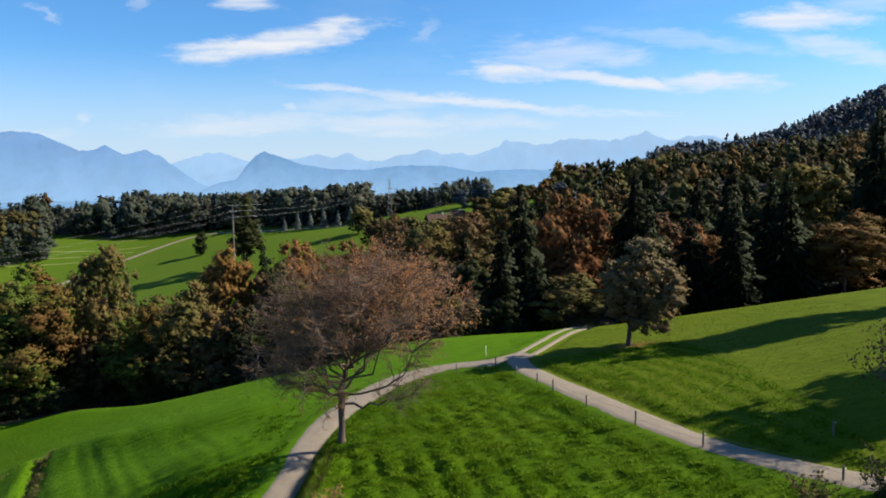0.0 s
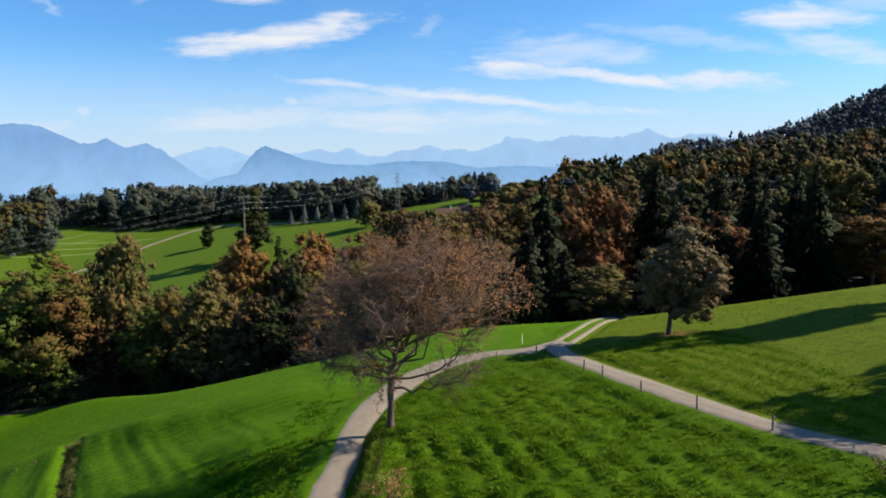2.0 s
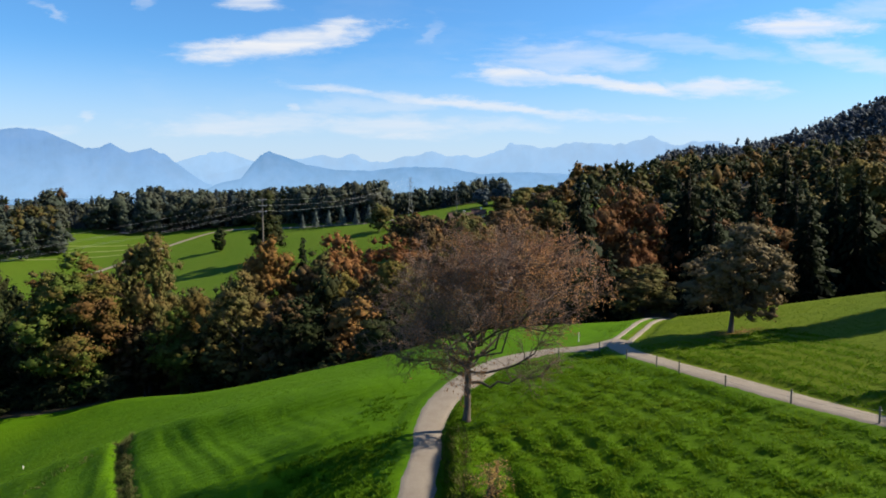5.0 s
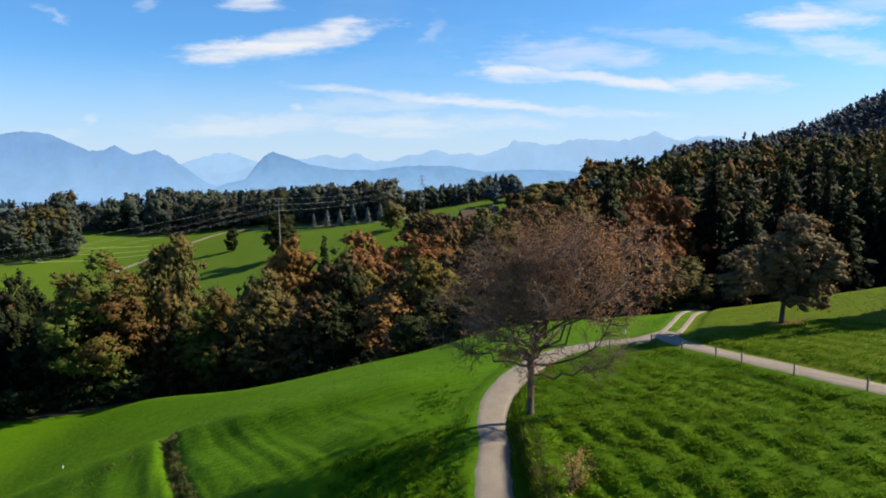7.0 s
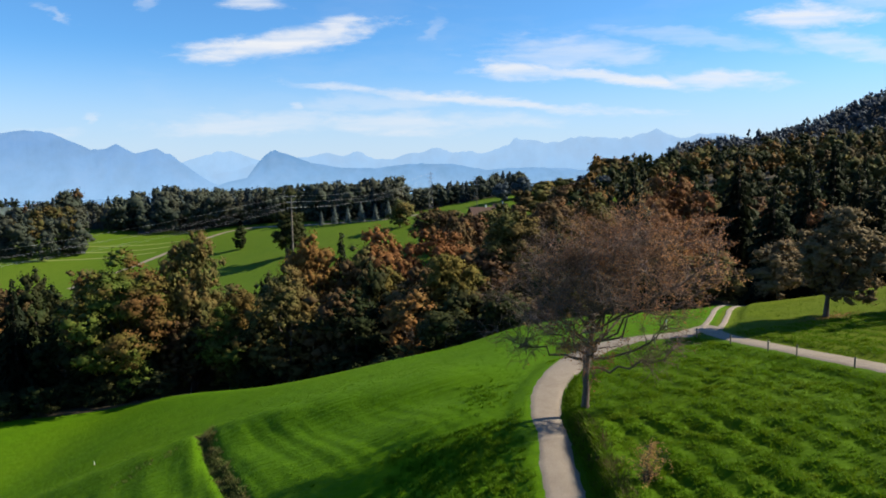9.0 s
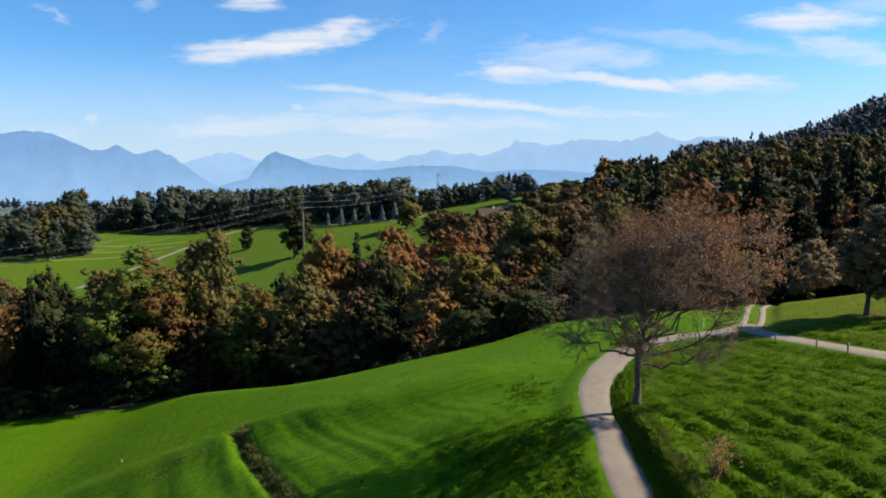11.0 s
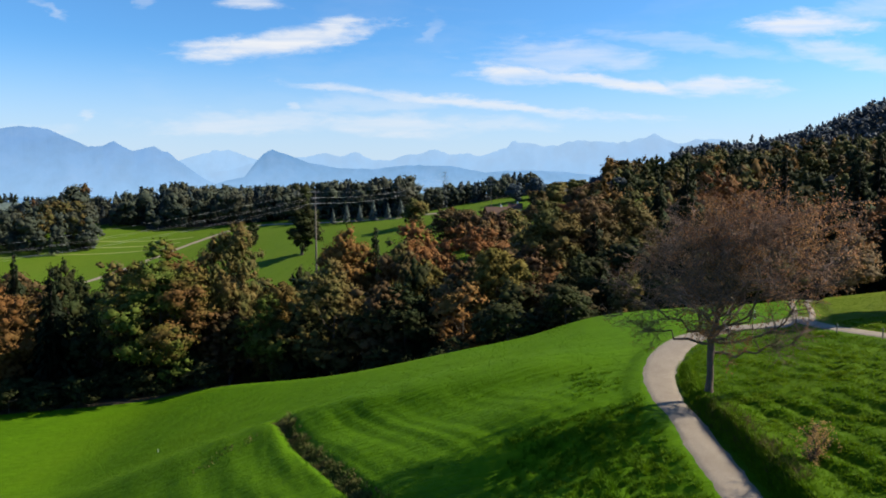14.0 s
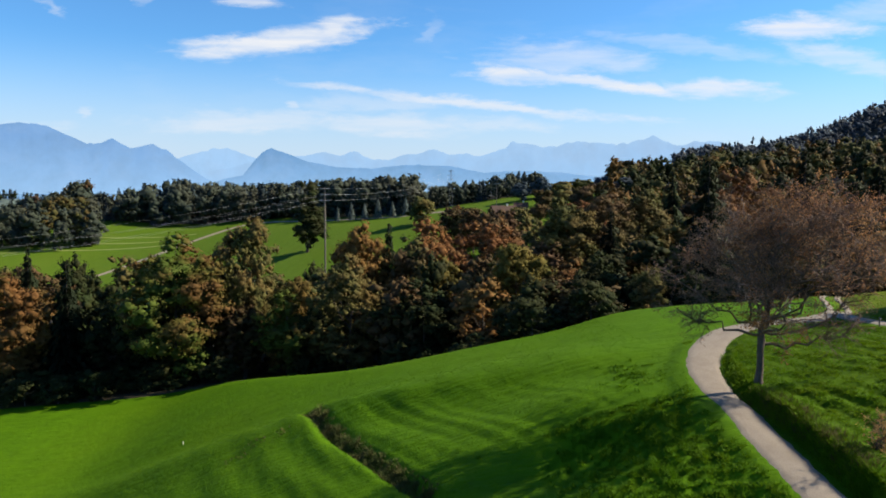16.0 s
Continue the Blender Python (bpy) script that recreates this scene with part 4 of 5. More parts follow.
def behind_field(x, y):
    c = min(447 - 0.75 * min(max(x + 60, -330), 0), 513)
    return c < y < c + 75 + 0.35 * max(-x - 120, 0)


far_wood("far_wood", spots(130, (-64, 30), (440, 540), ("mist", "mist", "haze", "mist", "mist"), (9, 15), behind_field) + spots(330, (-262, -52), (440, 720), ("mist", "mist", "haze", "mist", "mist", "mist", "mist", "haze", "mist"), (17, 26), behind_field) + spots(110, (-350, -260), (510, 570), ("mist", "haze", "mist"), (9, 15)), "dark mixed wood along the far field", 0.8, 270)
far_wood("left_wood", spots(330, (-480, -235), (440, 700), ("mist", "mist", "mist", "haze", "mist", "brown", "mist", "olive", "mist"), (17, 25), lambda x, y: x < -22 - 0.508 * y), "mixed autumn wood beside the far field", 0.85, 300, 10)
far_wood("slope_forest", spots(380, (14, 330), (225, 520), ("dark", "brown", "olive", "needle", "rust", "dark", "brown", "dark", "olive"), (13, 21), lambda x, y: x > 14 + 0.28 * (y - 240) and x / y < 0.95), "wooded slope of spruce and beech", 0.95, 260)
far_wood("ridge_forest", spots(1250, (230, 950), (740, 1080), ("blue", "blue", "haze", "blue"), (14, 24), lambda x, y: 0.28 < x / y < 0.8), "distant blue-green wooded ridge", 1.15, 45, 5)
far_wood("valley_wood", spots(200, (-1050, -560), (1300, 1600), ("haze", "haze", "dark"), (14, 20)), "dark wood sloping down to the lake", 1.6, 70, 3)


# ---- single trees on the meadow ----
def limb_line(g, a, b, sag, n=6, shake=0.06):
    a, b = Vector(a), Vector(b)
    length = (b - a).length
    out = []
    for i in range(n + 1):
        q = i / n
        p = a.lerp(b, q) + Vector((0, 0, -sag * length * math.sin(q * math.pi)))
        if 0 < i < n:
            p += Vector(g.normal(size=3)) * shake * length
        out.append(p)
    return out


def old_tree(x, y):
    """A half-bare spreading tree: trunk, limbs, branches, twigs and the leaves that still hang."""
    g = np.random.default_rng(23)
    root = thing("spreading_tree", "old spreading tree with bare twigs and few rust-brown leaves", "tree", at=(x, y, ground_z(x, y) - 0.05))
    trunk = Soup()
    stem = [(0, 0, -0.5), (0.0, 0, 0.4), (0.08, 0, 1.5), (0.04, 0.05, 2.6), (0.12, 0.1, 3.5), (0.05, 0.1, 4.3), (0.45, 0.0, 5.6), (0.7, 0.1, 7.4), (1.2, 0.2, 9.6), (1.5, 0.2, 11.8)]
    trunk.tube(stem, [0.50, 0.31, 0.26, 0.25, 0.29, 0.25, 0.19, 0.14, 0.09, 0.05], 12)
    part("trunk", trunk.mesh("trunk", OLD_BARK), None, root)
    # ends of the limbs: x, y, z, height of the fork, sag, share of the leaves kept
    ends = [(-6.6, 0.8, 6.0, 3.9, 0.05, 0.1), (6.4, -1.5, 5.0, 3.2, 0.05, 0.05), (7.0, -2.0, 9.6, 4.2, 0.24, 0.15), (3.2, 1.5, 8.8, 4.4, 0.12, 0.2), (-1.7, -7.4, 7.6, 4.1, 0.05, 1.4), (-2.6, -1.5, 9.2, 4.2, 0.10, 0.4), (-5.4, 4.6, 7.9, 4.3, 0.05, 0.2)]
    for i in range(27):
        q = (i + 0.5) / 27
        w = i * 2.39996 + 0.4
        r = 8.7 * math.sqrt(q) * g.uniform(0.92, 1.06)
        cx, cy = 1.9 + r * math.cos(w), -1.0 + r * math.sin(w)
        ends.append((cx, cy, 8.6 + 5.7 * math.sqrt(max(0.0, 1.02 - q)) + 0.14 * (cx - 1.9) + g.uniform(-0.5, 0.5), 4.4 + 3.4 * (1 - q) + g.uniform(-0.1, 0.9), 0.03 * q - 0.03, 0.55 + 0.5 * (1 - q)))
    zs = [p[2] for p in stem]
    tips = []
    for k0, (ex, ey, ez, start, sag, keep) in enumerate(ends):
        a = Vector((float(np.interp(start, zs, [p[0] for p in stem])), float(np.interp(start, zs, [p[1] for p in stem])), start))
        line = limb_line(g, a, (ex, ey, ez), sag, 8, 0.032)
        limb = Soup()
        limb.tube(line, list(np.linspace(0.125 if k0 < 7 else 0.10, 0.026, 9)), 7)
        bough = part("limb", limb.mesh("limb", OLD_BARK), None, root)
        wood = Soup()
        low = k0 in (0, 1, 2, 3)
        for i in range(11):
            q = (0.55 if low else 0.42) + (0.44 if low else 0.57) * i / 10 + g.normal() * 0.02
            k = min(int(q * 8), 7)
            p = line[k].lerp(line[k + 1], q * 8 - k)
            d = (line[k + 1] - line[k]).normalized()
            w = Vector(g.normal(size=3)) * 0.75
            w = d * 0.55 + Vector((w.x, w.y, 0.55 * w.z + 0.12))
            w.normalize()
            l1 = g.uniform(1.5, 3.0) * (1.2 - 0.45 * q) * (0.6 if low else 1)
            b1 = limb_line(g, p, p + w * l1, -0.04, 4, 0.05)
            wood.tube(b1, list(np.linspace(0.050, 0.018, 5)), 4)
            for j in range(7):
                u = 0.22 + 0.78 * j / 6
                m = min(int(u * 4), 3)
                p2 = b1[m].lerp(b1[m + 1], min(u * 4 - m, 1))
                w2 = Vector(g.normal(size=3)) * 0.8
                w2 = w * 0.55 + Vector((w2.x, w2.y, 0.6 * w2.z + 0.02))
                w2.normalize()
                b2 = limb_line(g, p2, p2 + w2 * g.uniform(0.7, 1.5), 0.05, 2, 0.06)
                wood.tube(b2, [0.020, 0.015, 0.011], 3)
                for r in range(5):
                    p3 = b2[1].lerp(b2[2], g.uniform(-0.8, 1)) if r else b2[2]
                    w3 = (w2 * 0.7 + Vector(g.normal(size=3)) * 0.75).normalized()
                    e3 = p3 + w3 * g.uniform(0.35, 0.85)
                    wood.tube([p3, e3], [0.011, 0.007], 3)
                    tips.append((e3, p3, keep))
        part("twig_spray", wood.mesh("twig_spray", TWIGS), None, bough, "fine bare brown twigs")
    pts = []
    for e, p, keep in tips:
        patch = noise.noise(e * 0.42) + 0.35 * noise.noise(e * 1.3)
        chance = keep * min(1.0, max(0.05, 0.34 + 0.02 * (e.x - 1.0) + 0.85 * patch))
        for _ in range(10):
            if g.uniform() < chance * 0.9:
                pts.append(e.lerp(p, g.uniform(-0.2, 1)) + Vector(g.normal(size=3)) * 0.09)
    pts = np.array([tuple(p) for p in pts])
    hub = np.array([1.9, -2.0, 8.0])
    v, f, nor = leaf_quads(g, pts, unit(pts - hub) + np.array([0, 0, 0.4]), 0.066, loose=0.9)
    part("leaves", mesh_of("leaves", v, f, [LEAVES["dry"]], normals=nor), None, root, "withered rust-brown leaves")
    return root


old_tree(-8.4, 56.7)


def orchard_tree(x, y, height, width, foot, colour, count, leaf, label, lean=(0, 0), seed=3, bark=None):
    g = np.random.default_rng(seed)
    root = thing("orchard_tree", label, "tree", "single trees on the meadow", at=(x, y, ground_z(x, y) - 0.05))
    fork = height * foot * 1.25
    trunk = Soup()
    trunk.tube([(0, 0, -0.4), (0, 0, 0.3), (lean[0] * 0.03, lean[1] * 0.03, fork * 0.6), (lean[0] * 0.1, lean[1] * 0.1, fork * 1.15)], [height * 0.036, height * 0.026, height * 0.021, height * 0.017], 9)
    part("trunk", trunk.mesh("trunk", bark or BARK), None, root)
    if bark:
        pts, out, lump, *_ = crown_points(g, height, width, foot, 40, count, top=0.7)
        v, f, nor = leaf_quads(g, pts, out, leaf, loose=0.35)
    else:
        v, f, nor, lump = crown_mesh(g, height, width, foot, 64 if count > 9500 else 44 if count > 4500 else 26, int(count * 0.8), leaf, 0.7, 11 if count > 4500 else 6, 0.4, 1.0 if leaf > 0.4 else 0.78)
    v[:, 0] += lean[0]
    for c in lump[:26 if count > 5000 or width < 7 else 9]:
        wood = Soup()
        line = limb_line(g, (lean[0] * 0.09, lean[1] * 0.09, fork), (c[0] + lean[0], c[1], c[2]), 0.06, 5, 0.05)
        wood.tube(line, list(np.linspace(height * 0.011, 0.02, 6)), 5)
        for _ in range(10):
            k = g.integers(2, 5)
            e = line[k] + Vector(g.normal(size=3)) * 0.09 * width
            wood.tube([line[k], e], [0.03, 0.01], 3)
        part("branch", wood.mesh("branch", bark or BARK), None, root)
    part("crown", mesh_of("crown", v, f, [LEAVES[colour]], normals=nor), None, root)
    return root


orchard_tree(19.0, 73.2, 11.4, 7.8, 0.14, "pale", 12000, 0.13, "rounded pear tree with grey-brown autumn leaves", (1.3, 0))
orchard_tree(26.6, 41.0, 6.6, 6.4, 0.2, "pale", 1500, 0.10, "sparse old apple tree with few pale leaves", (0, 0), 8, BARK_PALE)
orchard_tree(53.0, 71.2, 21.5, 12.0, 0.12, "dark", 5200, 0.32, "tall dark tree on the meadow slope", (0, 0), 9)
orchard_tree(48.5, 46.6, 16.0, 12.0, 0.08, "dark", 9000, 0.34, "broad dark tree on the meadow slope", (0, 0), 10)
# the trees in "blue" have distance haze mixed into their leaf colour
for x, y, t, w, c, lb in ((-141, 420, -5.5, 7, "dark", "single dark green tree on the far field"), (-103, 372, 16.5, 19, "dark", "large dark oak beside the power pole"),
                          (-46, 396, 9, 14, "olive", "round olive-green tree on the far field"), (-27, 388, 4, 8, "rust", "small rust-coloured tree by the farm"), (-19, 380, 3, 10, "olive", "low olive-green tree by the farm"),
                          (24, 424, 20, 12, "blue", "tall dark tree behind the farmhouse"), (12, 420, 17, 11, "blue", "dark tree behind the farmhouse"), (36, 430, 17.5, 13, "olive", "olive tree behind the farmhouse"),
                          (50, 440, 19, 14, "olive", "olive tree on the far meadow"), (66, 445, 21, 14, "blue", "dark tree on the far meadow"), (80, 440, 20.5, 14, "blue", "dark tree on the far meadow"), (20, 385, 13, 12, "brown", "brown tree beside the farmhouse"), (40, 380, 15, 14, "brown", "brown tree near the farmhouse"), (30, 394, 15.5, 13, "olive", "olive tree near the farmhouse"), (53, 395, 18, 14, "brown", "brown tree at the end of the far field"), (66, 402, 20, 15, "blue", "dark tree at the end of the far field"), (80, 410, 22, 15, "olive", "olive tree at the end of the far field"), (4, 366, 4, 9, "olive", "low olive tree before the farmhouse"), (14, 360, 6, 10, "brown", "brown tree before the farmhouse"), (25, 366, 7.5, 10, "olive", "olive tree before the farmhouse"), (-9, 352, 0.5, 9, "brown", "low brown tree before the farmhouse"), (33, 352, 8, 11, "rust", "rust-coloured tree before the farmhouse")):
    z = ground_z(x, y)
    orchard_tree(x, y, t - z, w, 0.04, c, int(900 + w * 170), 0.5, lb, (0, 0), int(x) % 50 + 60)


def young_conifer(x, y, h):
    g = np.random.default_rng(int(x * 3) % 97)
    root = thing("young_conifer", "grey-green young conifer in a row", "tree", "row of young conifers", at=(x, y, ground_z(x, y)))
    trunk = Soup()
    trunk.tube([(0, 0, -0.4), (0, 0, h * 0.9)], [0.16, 0.03], 6)
    part("trunk", trunk.mesh("trunk", BARK), None, root)
    n = 520
    q = g.uniform(0.08, 1, n) ** 1.2
    a = g.uniform(0, 6.283, n)
    r = (1 - q) ** 0.8 * h * 0.26 * g.uniform(0.5, 1.05, n)
    v, f, nor = leaf_quads(g, np.stack([r * np.cos(a), r * np.sin(a), q * h], 1), np.stack([np.cos(a), np.sin(a), 0 * a + 0.5], 1), 0.45, loose=0.4)
    part("crown", mesh_of("crown", v, f, [LEAVES["frost"]], normals=nor), None, root)


for x, y, h in ((-99, 452, 9), (-90, 449, 11), (-81.5, 446, 10), (-73, 444, 12), (-64, 442, 9.5), (-56, 440, 11), (-116, 455, 8)):
    young_conifer(x, y, h)


# ---- fence posts ----
POSTS = ((1.2, 71.4), (5.1, 70.6), (6.6, 66.0), (8.0, 61.4), (8.9, 58.2), (10.6, 52.9), (12.8, 47.4), (15.4, 42.0), (20.0, 35.2), (22.4, 40.6))


def fence_post(x, y, h, lean):
    root = thing("fence_post", "weathered wooden fence post beside the lane", "fence post", "fence posts along the lane", at=(x, y, ground_z(x, y)))
    root.rotation_euler = (lean, -lean * 0.6, 0)
    s = Soup()
    s.tube([(0, 0, -0.3), (0, 0, h - 0.05), (0, 0, h)], [0.062, 0.058, 0.04], 8)
    s.f.append(tuple(range(s.k - 8, s.k)))
    part("post", s.mesh("post", POST_WOOD, False), None, root)
    cap = Soup()
    cap.tube([(0.07, -0.02, h * 0.8), (0.11, -0.02, h * 0.8)], [0.03, 0.03], 6)
    part("insulator", cap.mesh("insulator", WHITE), None, root, "small white wire insulator")


for i, (x, y) in enumerate(POSTS):
    fence_post(x, y, 0.98 + 0.1 * math.sin(i * 2.1), 0.05 * math.sin(i * 1.7))
wire = Soup()
for z in (0.45, 0.80):
    ends = [Vector((x, y, ground_z(x, y) + z)) for x, y in POSTS[:-1]]
    for a, b in zip(ends, ends[1:]):
        wire.tube([a, a.lerp(b, 0.5) - Vector((0, 0, 0.04)), b], [0.006] * 3, 3)
tagged(new("fence_wire", wire.mesh("fence_wire", STEEL)), "thin wire strung between fence posts", "fence wire")


def marker(x, y, h):
    root = thing("marker_post", "white marker post standing in the grass", "marker post", "white marker posts", at=(x, y, ground_z(x, y)))
    s = Soup()
    s.tube([(0, 0, -0.2), (0, 0, h * 0.96), (0, 0, h)], [0.05, 0.048, 0.035], 8)
    s.f.append(tuple(range(s.k - 8, s.k)))
    part("post", s.mesh("post", WHITE, False), None, root)


marker(4.6, 78.9, 1.1)
marker(-69.7, 99.4, 0.5)


# ---- power line ----
def pole(x, y, top, label, r=0.30):
    z = ground_z(x, y)
    h = top - z
    root = thing("power_pole", label, "power pole", "power poles", at=(x, y, z))
    s = Soup()
    s.tube([(0, 0, -0.5), (0, 0, h * 0.6), (0, 0, h)], [r * 1.25, r, r * 0.7], 10)
    part("mast", s.mesh("mast", POST_WOOD), None, root)
    for k, dz in enumerate((0.5, 2.6, 4.7)):
        arm = Soup()
        arm.box((-1.6, -0.12, h - dz - 0.12), (1.6, 0.12, h - dz + 0.12))
        a = part("crossarm", arm.mesh("crossarm", STEEL, False), None, root, "steel crossarm")
        for sx in (-1.45, 1.45):
            iso = Soup()
            iso.tube([(sx, 0, h - dz + 0.1), (sx, 0, h - dz + 0.55)], [0.1, 0.07], 6)
            part("insulator", iso.mesh("insulator", STEEL), None, a)
    return Vector((x, y, top))


def lattice_pylon(x, y, top):
    z = ground_z(x, y)
    h = top - z
    root = thing("power_pylon", "grey steel lattice pylon above the far wood", "pylon", "power poles", at=(x, y, z))

    def width(q):
        return 1.1 * (1 - q) + 0.28

    for sx in (-1, 1):
        for sy in (-1, 1):
            leg = Soup()
            leg.tube([(sx * width(0), sy * width(0), -0.3), (sx * width(1), sy * width(1), h)], [0.055, 0.04], 4)
            part("leg", leg.mesh("leg", STEEL, False), None, root)
    n = 9
    for i in range(n):
        q0, q1 = i / n, (i + 1) / n
        for ax in (0, 1):
            for sg in (-1, 1):
                br = Soup()
                for d in (-1, 1):
                    a = [d * width(q0), sg * width(q0)]
                    b = [-d * width(q1), sg * width(q1)]
                    if ax:
                        a.reverse()
                        b.reverse()
                    br.tube([(*a, q0 * h), (*b, q1 * h)], [0.032, 0.032], 3)
                part("brace", br.mesh("brace", STEEL, False), None, root)
    for dz, half in ((0.8, 1.5), (3.0, 2.0), (5.2, 1.7)):
        arm = Soup()
        arm.tube([(-half, 0, h - dz), (0, 0, h - dz + 0.5), (half, 0, h - dz)], [0.04, 0.08, 0.04], 4)
        arm.tube([(-half, 0, h - dz), (0, 0, h - dz - 0.3), (half, 0, h - dz)], [0.04, 0.07, 0.04], 4)
        part("crossarm", arm.mesh("crossarm", STEEL, False), None, root)
    return Vector((x, y, top))


TOP_A = pole(-76, 262, 13.6, "tall grey power pole rising above the wood")
TOP_B = lattice_pylon(-29, 400, 23.0)
TOP_C = pole(-190, 160, -3.5, "grey power pole beyond the wood")
TOP_D = pole(-3.5, 404, 20.5, "slender pole beside the farmhouse", 0.14)


def cable(a, b, sag, r=0.014):
    s = Soup()
    pts = [a.lerp(b, q) - Vector((0, 0, sag * 4 * q * (1 - q))) for q in np.linspace(0, 1, 25)]
    s.tube(pts, [r] * 25, 4)
    tagged(new("power_cable", s.mesh("power_cable", CABLE)), "thin grey overhead power cable", "cable", "overhead power cables")


for dz, off in ((0.3, -1.4), (2.4, 1.4), (2.4, -1.4), (4.5, 1.4), (4.5, -1.4)):
    cable(TOP_A + Vector((off, 0, -dz)), TOP_B + Vector((off * 1.1, 0, -dz * 1.1 - 0.5)), 3.2)
    cable(TOP_A + Vector((off, 0, -dz)), TOP_C + Vector((off, 0, -dz)), 3.0)


# ---- farmhouse and town ----
def farmhouse(x, y, length, depth, wall, rise, turn, wall_mat, label, group="farm buildings", windows=4, name="farmhouse"):
    root = thing(name, label, "house", group, at=(x, y, ground_z(x, y) - 0.3), turn=radians(turn))
    L, D = length / 2, depth / 2
    body = Soup()
    body.v = [(-L, -D, 0), (L, -D, 0), (L, D, 0), (-L, D, 0), (-L, -D, wall), (L, -D, wall), (L, D, wall), (-L, D, wall), (-L, 0, wall + rise), (L, 0, wall + rise)]
    body.f = [(0, 1, 5, 4), (2, 3, 7, 6), (1, 2, 6, 9, 5), (3, 0, 4, 8, 7), (0, 3, 2, 1)]
    part("wall", body.mesh("wall", wall_mat, False), None, root)
    k, over, th = rise / D, 0.9, 0.28
    for sg in (-1, 1):
        roof = Soup()
        lo, hi = sg * (D + over), 0.0
        zl, zh = wall - over * k, wall + rise
        e = L + over
        roof.v = [(-e, lo, zl + 0.05), (e, lo, zl + 0.05), (e, hi, zh + 0.05), (-e, hi, zh + 0.05), (-e, lo, zl + 0.05 + th), (e, lo, zl + 0.05 + th), (e, hi, zh + 0.05 + th), (-e, hi, zh + 0.05 + th)]
        roof.f = [(0, 1, 2, 3), (4, 7, 6, 5), (0, 4, 5, 1), (1, 5, 6, 2), (3, 2, 6, 7), (0, 3, 7, 4)]
        part("roof", roof.mesh("roof", ROOF, False), None, root)
    for i in range(windows):
        wx = -L + (i + 0.7) * length / (windows + 0.4)
        for wz in ((1.1,) if wall < 4 else (1.1, 3.6)):
            pane = Soup()
            pane.box((wx - 0.5, -D - 0.05, wz), (wx + 0.5, -D + 0.02, wz + 1.2))
            w = part("window", pane.mesh("window", GLASS, False), None, root)
            fr = Soup()
            for lo, hi in (((wx - 0.6, wz - 0.1), (wx - 0.5, wz + 1.3)), ((wx + 0.5, wz - 0.1), (wx + 0.6, wz + 1.3)), ((wx - 0.5, wz - 0.1), (wx + 0.5, wz)), ((wx - 0.5, wz + 1.2), (wx + 0.5, wz + 1.3))):
                fr.box((lo[0], -D - 0.09, lo[1]), (hi[0], -D + 0.02, hi[1]))
            part("frame", fr.mesh("frame", WHITE, False), None, w)
    ch = Soup()
    ch.box((L * 0.3, -0.4, wall + rise - 0.6), (L * 0.3 + 0.7, 0.4, wall + rise + 1.3))
    part("chimney", ch.mesh("chimney", PLASTER, False), None, root)
    return root


farmhouse(-2.0, 377, 12, 8.5, 2.6, 3.4, 18, TIMBER, "brown-roofed timber farmhouse on the far field")
farmhouse(8.0, 384, 6, 6, 3.0, 2.0, -10, PLASTER, "pale plastered shed beside the farmhouse", windows=2)
for i in range(8):
    x, y = -960 + 24 * i + 14 * math.sin(i * 2.3), 1640 + 40 * math.sin(i * 1.3)
    farmhouse(x, y, 12 + 3 * math.sin(i), 9, 6, 3, 30 * math.sin(i * 1.9), PLASTER, "small pale house of the lakeside town", "houses of the lakeside town", 3, "town_house")


# ---- grass, weeds and shrubs ----
def tufts(name, xy, tall, mats, label, blades=4, seed=4, wide=0.05):
    """Bunches of bent blades standing on the ground."""
    g = np.random.default_rng(seed)
    n = len(xy)
    base = np.column_stack([xy, surface(xy[:, 0], xy[:, 1])])
    hs = tall * g.uniform(0.5, 1.3, n)
    V = []
    for b in range(blades):
        a = g.uniform(0, 6.283, n)
        d = np.stack([np.cos(a), np.sin(a), 0 * a], 1)
        sd = np.stack([-np.sin(a), np.cos(a), 0 * a], 1)
        foot = base + d * g.uniform(0, 0.10, (n, 1)) - np.array([0, 0, 0.03])
        tip = foot + d * (hs * g.uniform(0.25, 0.9, n))[:, None] + np.array([0, 0, 1]) * (hs * g.uniform(0.6, 1.0, n))[:, None]
        w = wide * g.uniform(0.7, 1.5, (n, 1))
        V.append(np.stack([foot - sd * w, foot + sd * w, tip], 1))
    V = np.concatenate(V).reshape(-1, 3)
    me = mesh_of(name, V, np.arange(len(V)).reshape(-1, 3), mats)
    tagged(new(name, me), label, "grass", kind="stuff")


TURF = leaf_material("turf_blades", (0.036, 0.0806, 0.0014), (0.0648, 0.1296, 0.0022), (0.0684, 0.1188, 0.0029), 0.25, 0.4, 1.0, tone=(0.75, 1.2))
TUFT = leaf_material("grass_blades", (0.0540, 0.1090, 0.0020), (0.0920, 0.1640, 0.0033), (0.0960, 0.1530, 0.0052), 0.25, 0.38, 1.0, tone=(0.75, 1.2))
g = np.random.default_rng(77)
xy = np.column_stack([g.uniform(-9.5, 24, 60000), g.uniform(34, 72, 60000)])
u = xy[:, 0] * math.cos(ROW_TURN) + xy[:, 1] * math.sin(ROW_TURN)
on_row = np.cos(u * 2 * math.pi / ROW_GAP + 0.9 * np.sin(xy[:, 1] * 0.23 + xy[:, 0] * 0.2) - 1.3) + g.normal(size=60000) * 1.0 > 0.4
d, _ = lane_distance(xy[:, 0], xy[:, 1])
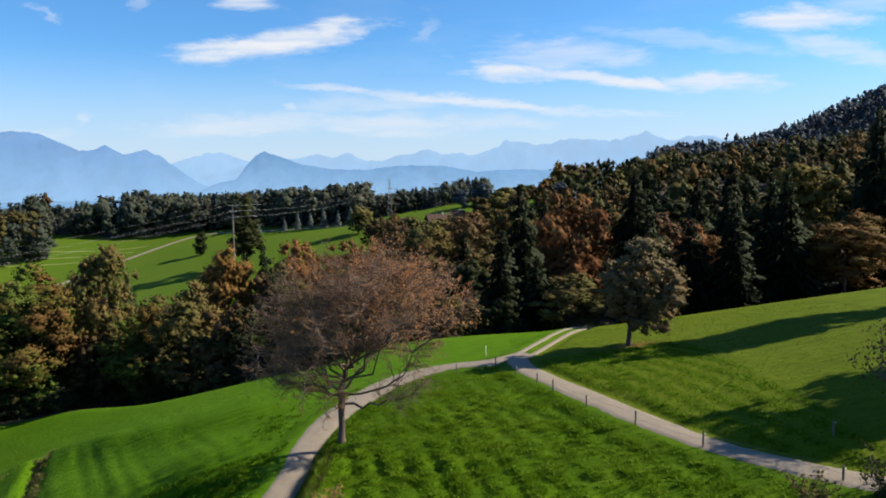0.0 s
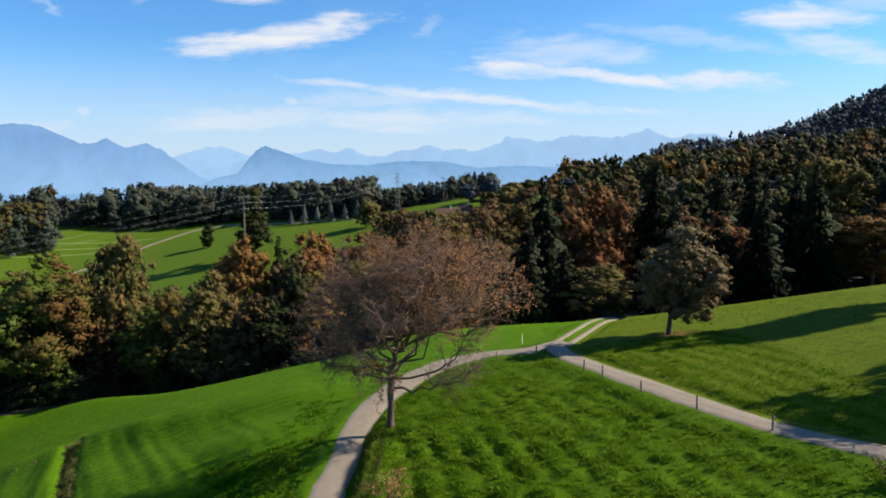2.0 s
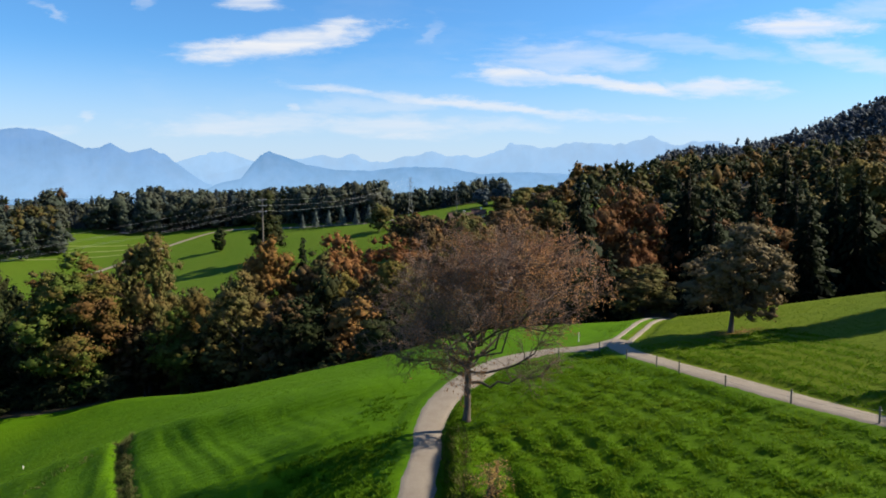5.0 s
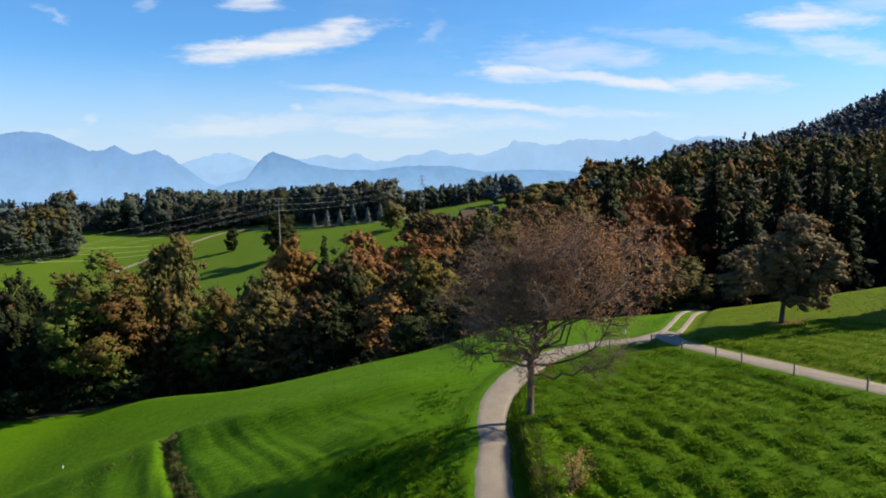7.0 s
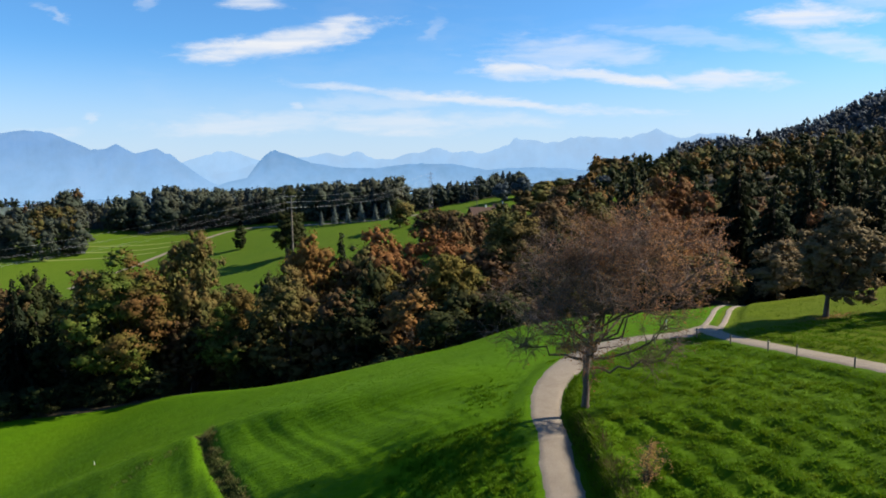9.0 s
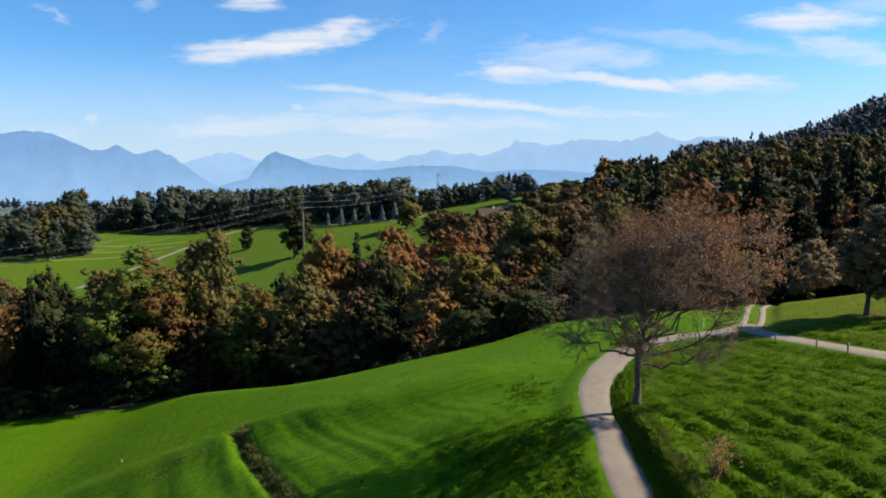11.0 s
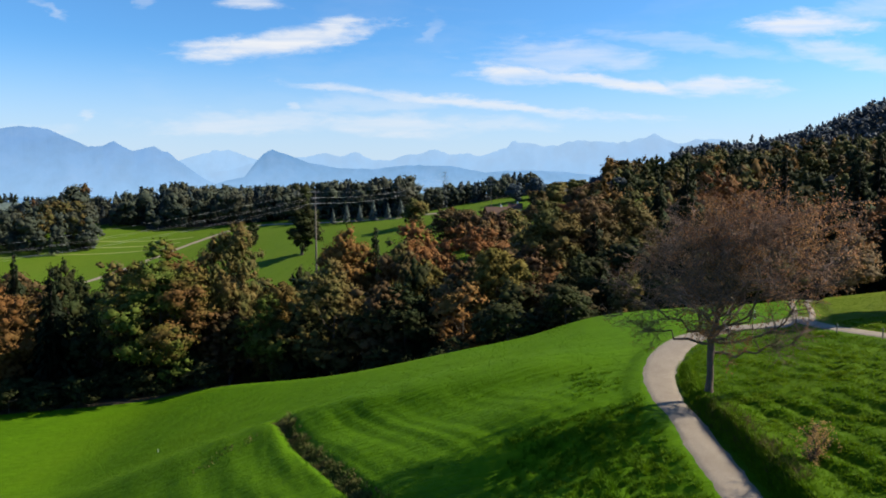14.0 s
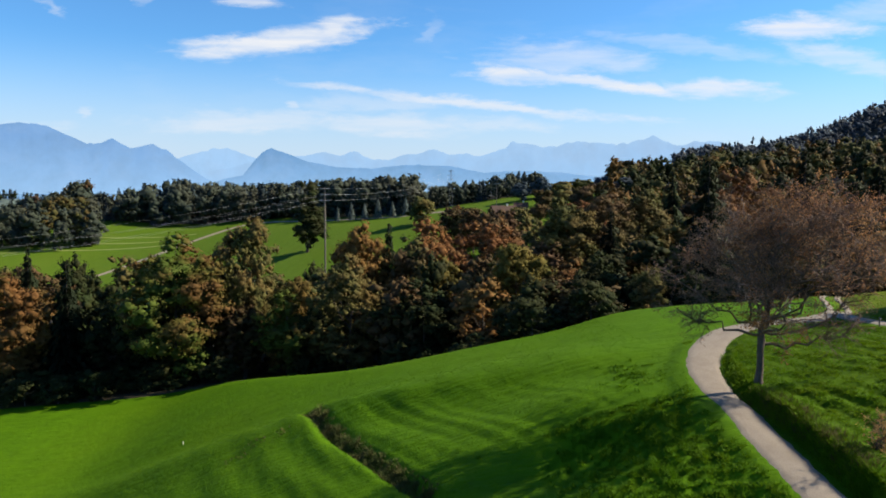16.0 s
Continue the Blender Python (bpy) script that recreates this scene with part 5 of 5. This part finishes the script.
tufts("meadow_tufts", xy[on_row & (d > 1.75)], 0.20, [TUFT], "tufty grass in mown rows between the lanes", 5, 4, 0.028)
xy = np.column_stack([g.uniform(-100, -12, 62000), g.uniform(38, 140, 62000)])
d, _ = lane_distance(xy[:, 0], xy[:, 1])
open_grass = (d > 1.7) & (xy[:, 1] < wood_edge(xy[:, 0]) - 2) & ((xy[:, 0] < -26) | (xy[:, 1] > 58) | (g.uniform(size=len(d)) < 0.5))
tufts("slope_tufts", xy[open_grass], 0.11, [TURF], "short grass on the slope below the lane", 3, 5, 0.03)
xy = np.column_stack([g.uniform(8, 46, 16000), g.uniform(38, 90, 16000)])
d, _ = lane_distance(xy[:, 0], xy[:, 1])
tufts("hill_tufts", xy[d > 1.6], 0.10, [TURF], "short grass on the slope above the lane", 4, 6, 0.03)
spot = np.column_stack([g.uniform(-9.8, 16, 3600), g.uniform(35, 68, 3600)])
d, _ = lane_distance(spot[:, 0], spot[:, 1])
spot = spot[d > 2.2]
keep = np.sin(spot[:, 0] * 1.1 + 2 * np.sin(spot[:, 1] * 0.5)) + 0.8 * np.sin(spot[:, 1] * 1.3 + spot[:, 0] * 0.7) + g.normal(size=len(spot)) * 0.5 > 0.2
tussock = np.repeat(spot[keep], 7, 0) + g.normal(size=(7 * int(keep.sum()), 2)) * 0.13
tufts("tussocks", tussock, 0.22, [TUFT], "taller tussocks of lush grass in the field", 4, 8, 0.03)
spot = np.column_stack([g.normal(-18.5, 3.2, 1100), g.uniform(36, 59, 1100)])
d, _ = lane_distance(spot[:, 0], spot[:, 1])
spot = np.concatenate([spot[d > 1.95], np.column_stack([g.normal(-16, 1.2, 60), g.normal(66, 2.0, 60)])])
rough = np.repeat(spot, 8, 0) + g.normal(size=(8 * len(spot), 2)) * 0.16
tufts("slope_tussocks", rough, 0.30, [TURF], "dark rough tussocks on the slope below the lane", 4, 18, 0.03)
side = LINES[0][(LINES[0][:, 1] > 30) & (LINES[0][:, 1] < 66)]
verge = side[g.integers(0, len(side), 5200)] + np.column_stack([g.uniform(1.6, 2.9, 5200), g.normal(size=5200) * 0.4])
d, _ = lane_distance(verge[:, 0], verge[:, 1])
tufts("verge_grass", verge[d > 1.5], 0.38, [TUFT], "long rank grass on the bank beside the lane", 4, 9, 0.03)
WEED = leaf_material("dry_weeds", (0.040, 0.066, 0.0080), (0.088, 0.098, 0.022), (0.105, 0.088, 0.030), 0.5, 0.3, tone=(0.75, 1.2))
spot = DITCH[g.integers(0, len(DITCH) - 22, 1700)] + g.normal(size=(1700, 2)) * 0.26
spot[900:] += np.array([0.45, 0.2])
tufts("ditch_weeds", spot, 0.38, [WEED], "dry tangled weeds along a meadow ditch", 6, 7, 0.03)
heart = DITCH[g.integers(4, len(DITCH) - 22, 34)] + g.normal(size=(34, 2)) * 0.22 + np.array([0.30, 0.1])
clump = np.repeat(heart, 46, 0) + g.normal(size=(34 * 46, 2)) * np.repeat(g.uniform(0.15, 0.42, 34), 46)[:, None]
tufts("ditch_thicket", clump, 0.55, [WEED], "bushy clumps of dry weeds in a meadow ditch", 5, 27, 0.03)
heart = np.array([(-56.5, 79.8), (-54.7, 81.2), (-51.8, 81.4)])
clump = np.repeat(heart, 25, 0) + g.normal(size=(75, 2)) * 0.7
tufts("slope_weeds", clump, 0.34, [WEED], "scattered clumps of weeds on the slope", 4, 29, 0.03)
spot = np.column_stack([g.normal(-9.3, 0.45, 420), g.uniform(40, 55.5, 420)])
tufts("verge_weeds", spot, 0.62, [WEED], "tall dry weeds on the bank by the lane", 4, 11, 0.022)


def shrub(x, y, h, w, colour, n, leaf, label, seed, stems=7):
    g = np.random.default_rng(seed)
    root = thing("shrub", label, "shrub", "shrubs on the meadow", at=(x, y, ground_z(x, y) - 0.03))
    pts = []
    for i in range(stems):
        s = Soup()
        a = g.uniform(0, 6.283)
        e = Vector((math.cos(a) * w * 0.5 * g.uniform(0.3, 1), math.sin(a) * w * 0.5 * g.uniform(0.3, 1), h * g.uniform(0.7, 1)))
        line = limb_line(g, (0, 0, 0), e, 0.05, 4, 0.06)
        s.tube(line, list(np.linspace(0.035, 0.01, 5)), 4)
        for _ in range(9):
            k = g.integers(1, 5)
            q = line[k] + Vector(g.normal(size=3)) * 0.16 * h
            s.tube([line[k], q], [0.012, 0.006], 3)
            pts += [tuple(line[k].lerp(q, g.uniform(0.3, 1.1)) + Vector(g.normal(size=3)) * 0.08) for _ in range(n // (stems * 9))]
        part("stem", s.mesh("stem", BARK), None, root)
    pts = np.array(pts)
    v, f, nor = leaf_quads(g, pts, np.tile([0, 0, 0.3], (len(pts), 1)), leaf)
    part("leaves", mesh_of("leaves", v, f, [LEAVES[colour]]), None, root)


shrub(-7.5, 42.6, 2.6, 3.0, "dry", 1300, 0.06, "thin young tree with withered brown leaves", 3, 9)
xy = np.array([19.4, 73.0]) + g.normal(size=(420, 2)) * np.array([1.3, 0.9])
lv, lf, _ = leaf_quads(g, np.column_stack([xy, surface(xy[:, 0], xy[:, 1]) + 0.04]), np.tile([0, 0, 1.0], (420, 1)), 0.10, loose=0.25)
tagged(new("fallen_leaves", mesh_of("fallen_leaves", lv, lf, [LEAVES["dry"]])), "fallen brown leaves on the grass under the pear tree", "fallen leaves", kind="stuff")
shrub(20.8, 33.0, 1.8, 3.6, "dark", 900, 0.09, "low dark shrub beside the lane", 4, 12)
shrub(17.8, 33.6, 1.4, 3.0, "olive", 700, 0.08, "low tangled shrub beside the lane", 6, 12)
shrub(23.4, 33.5, 2.0, 3.4, "dark", 900, 0.09, "low dark shrub beside the lane", 12, 12)
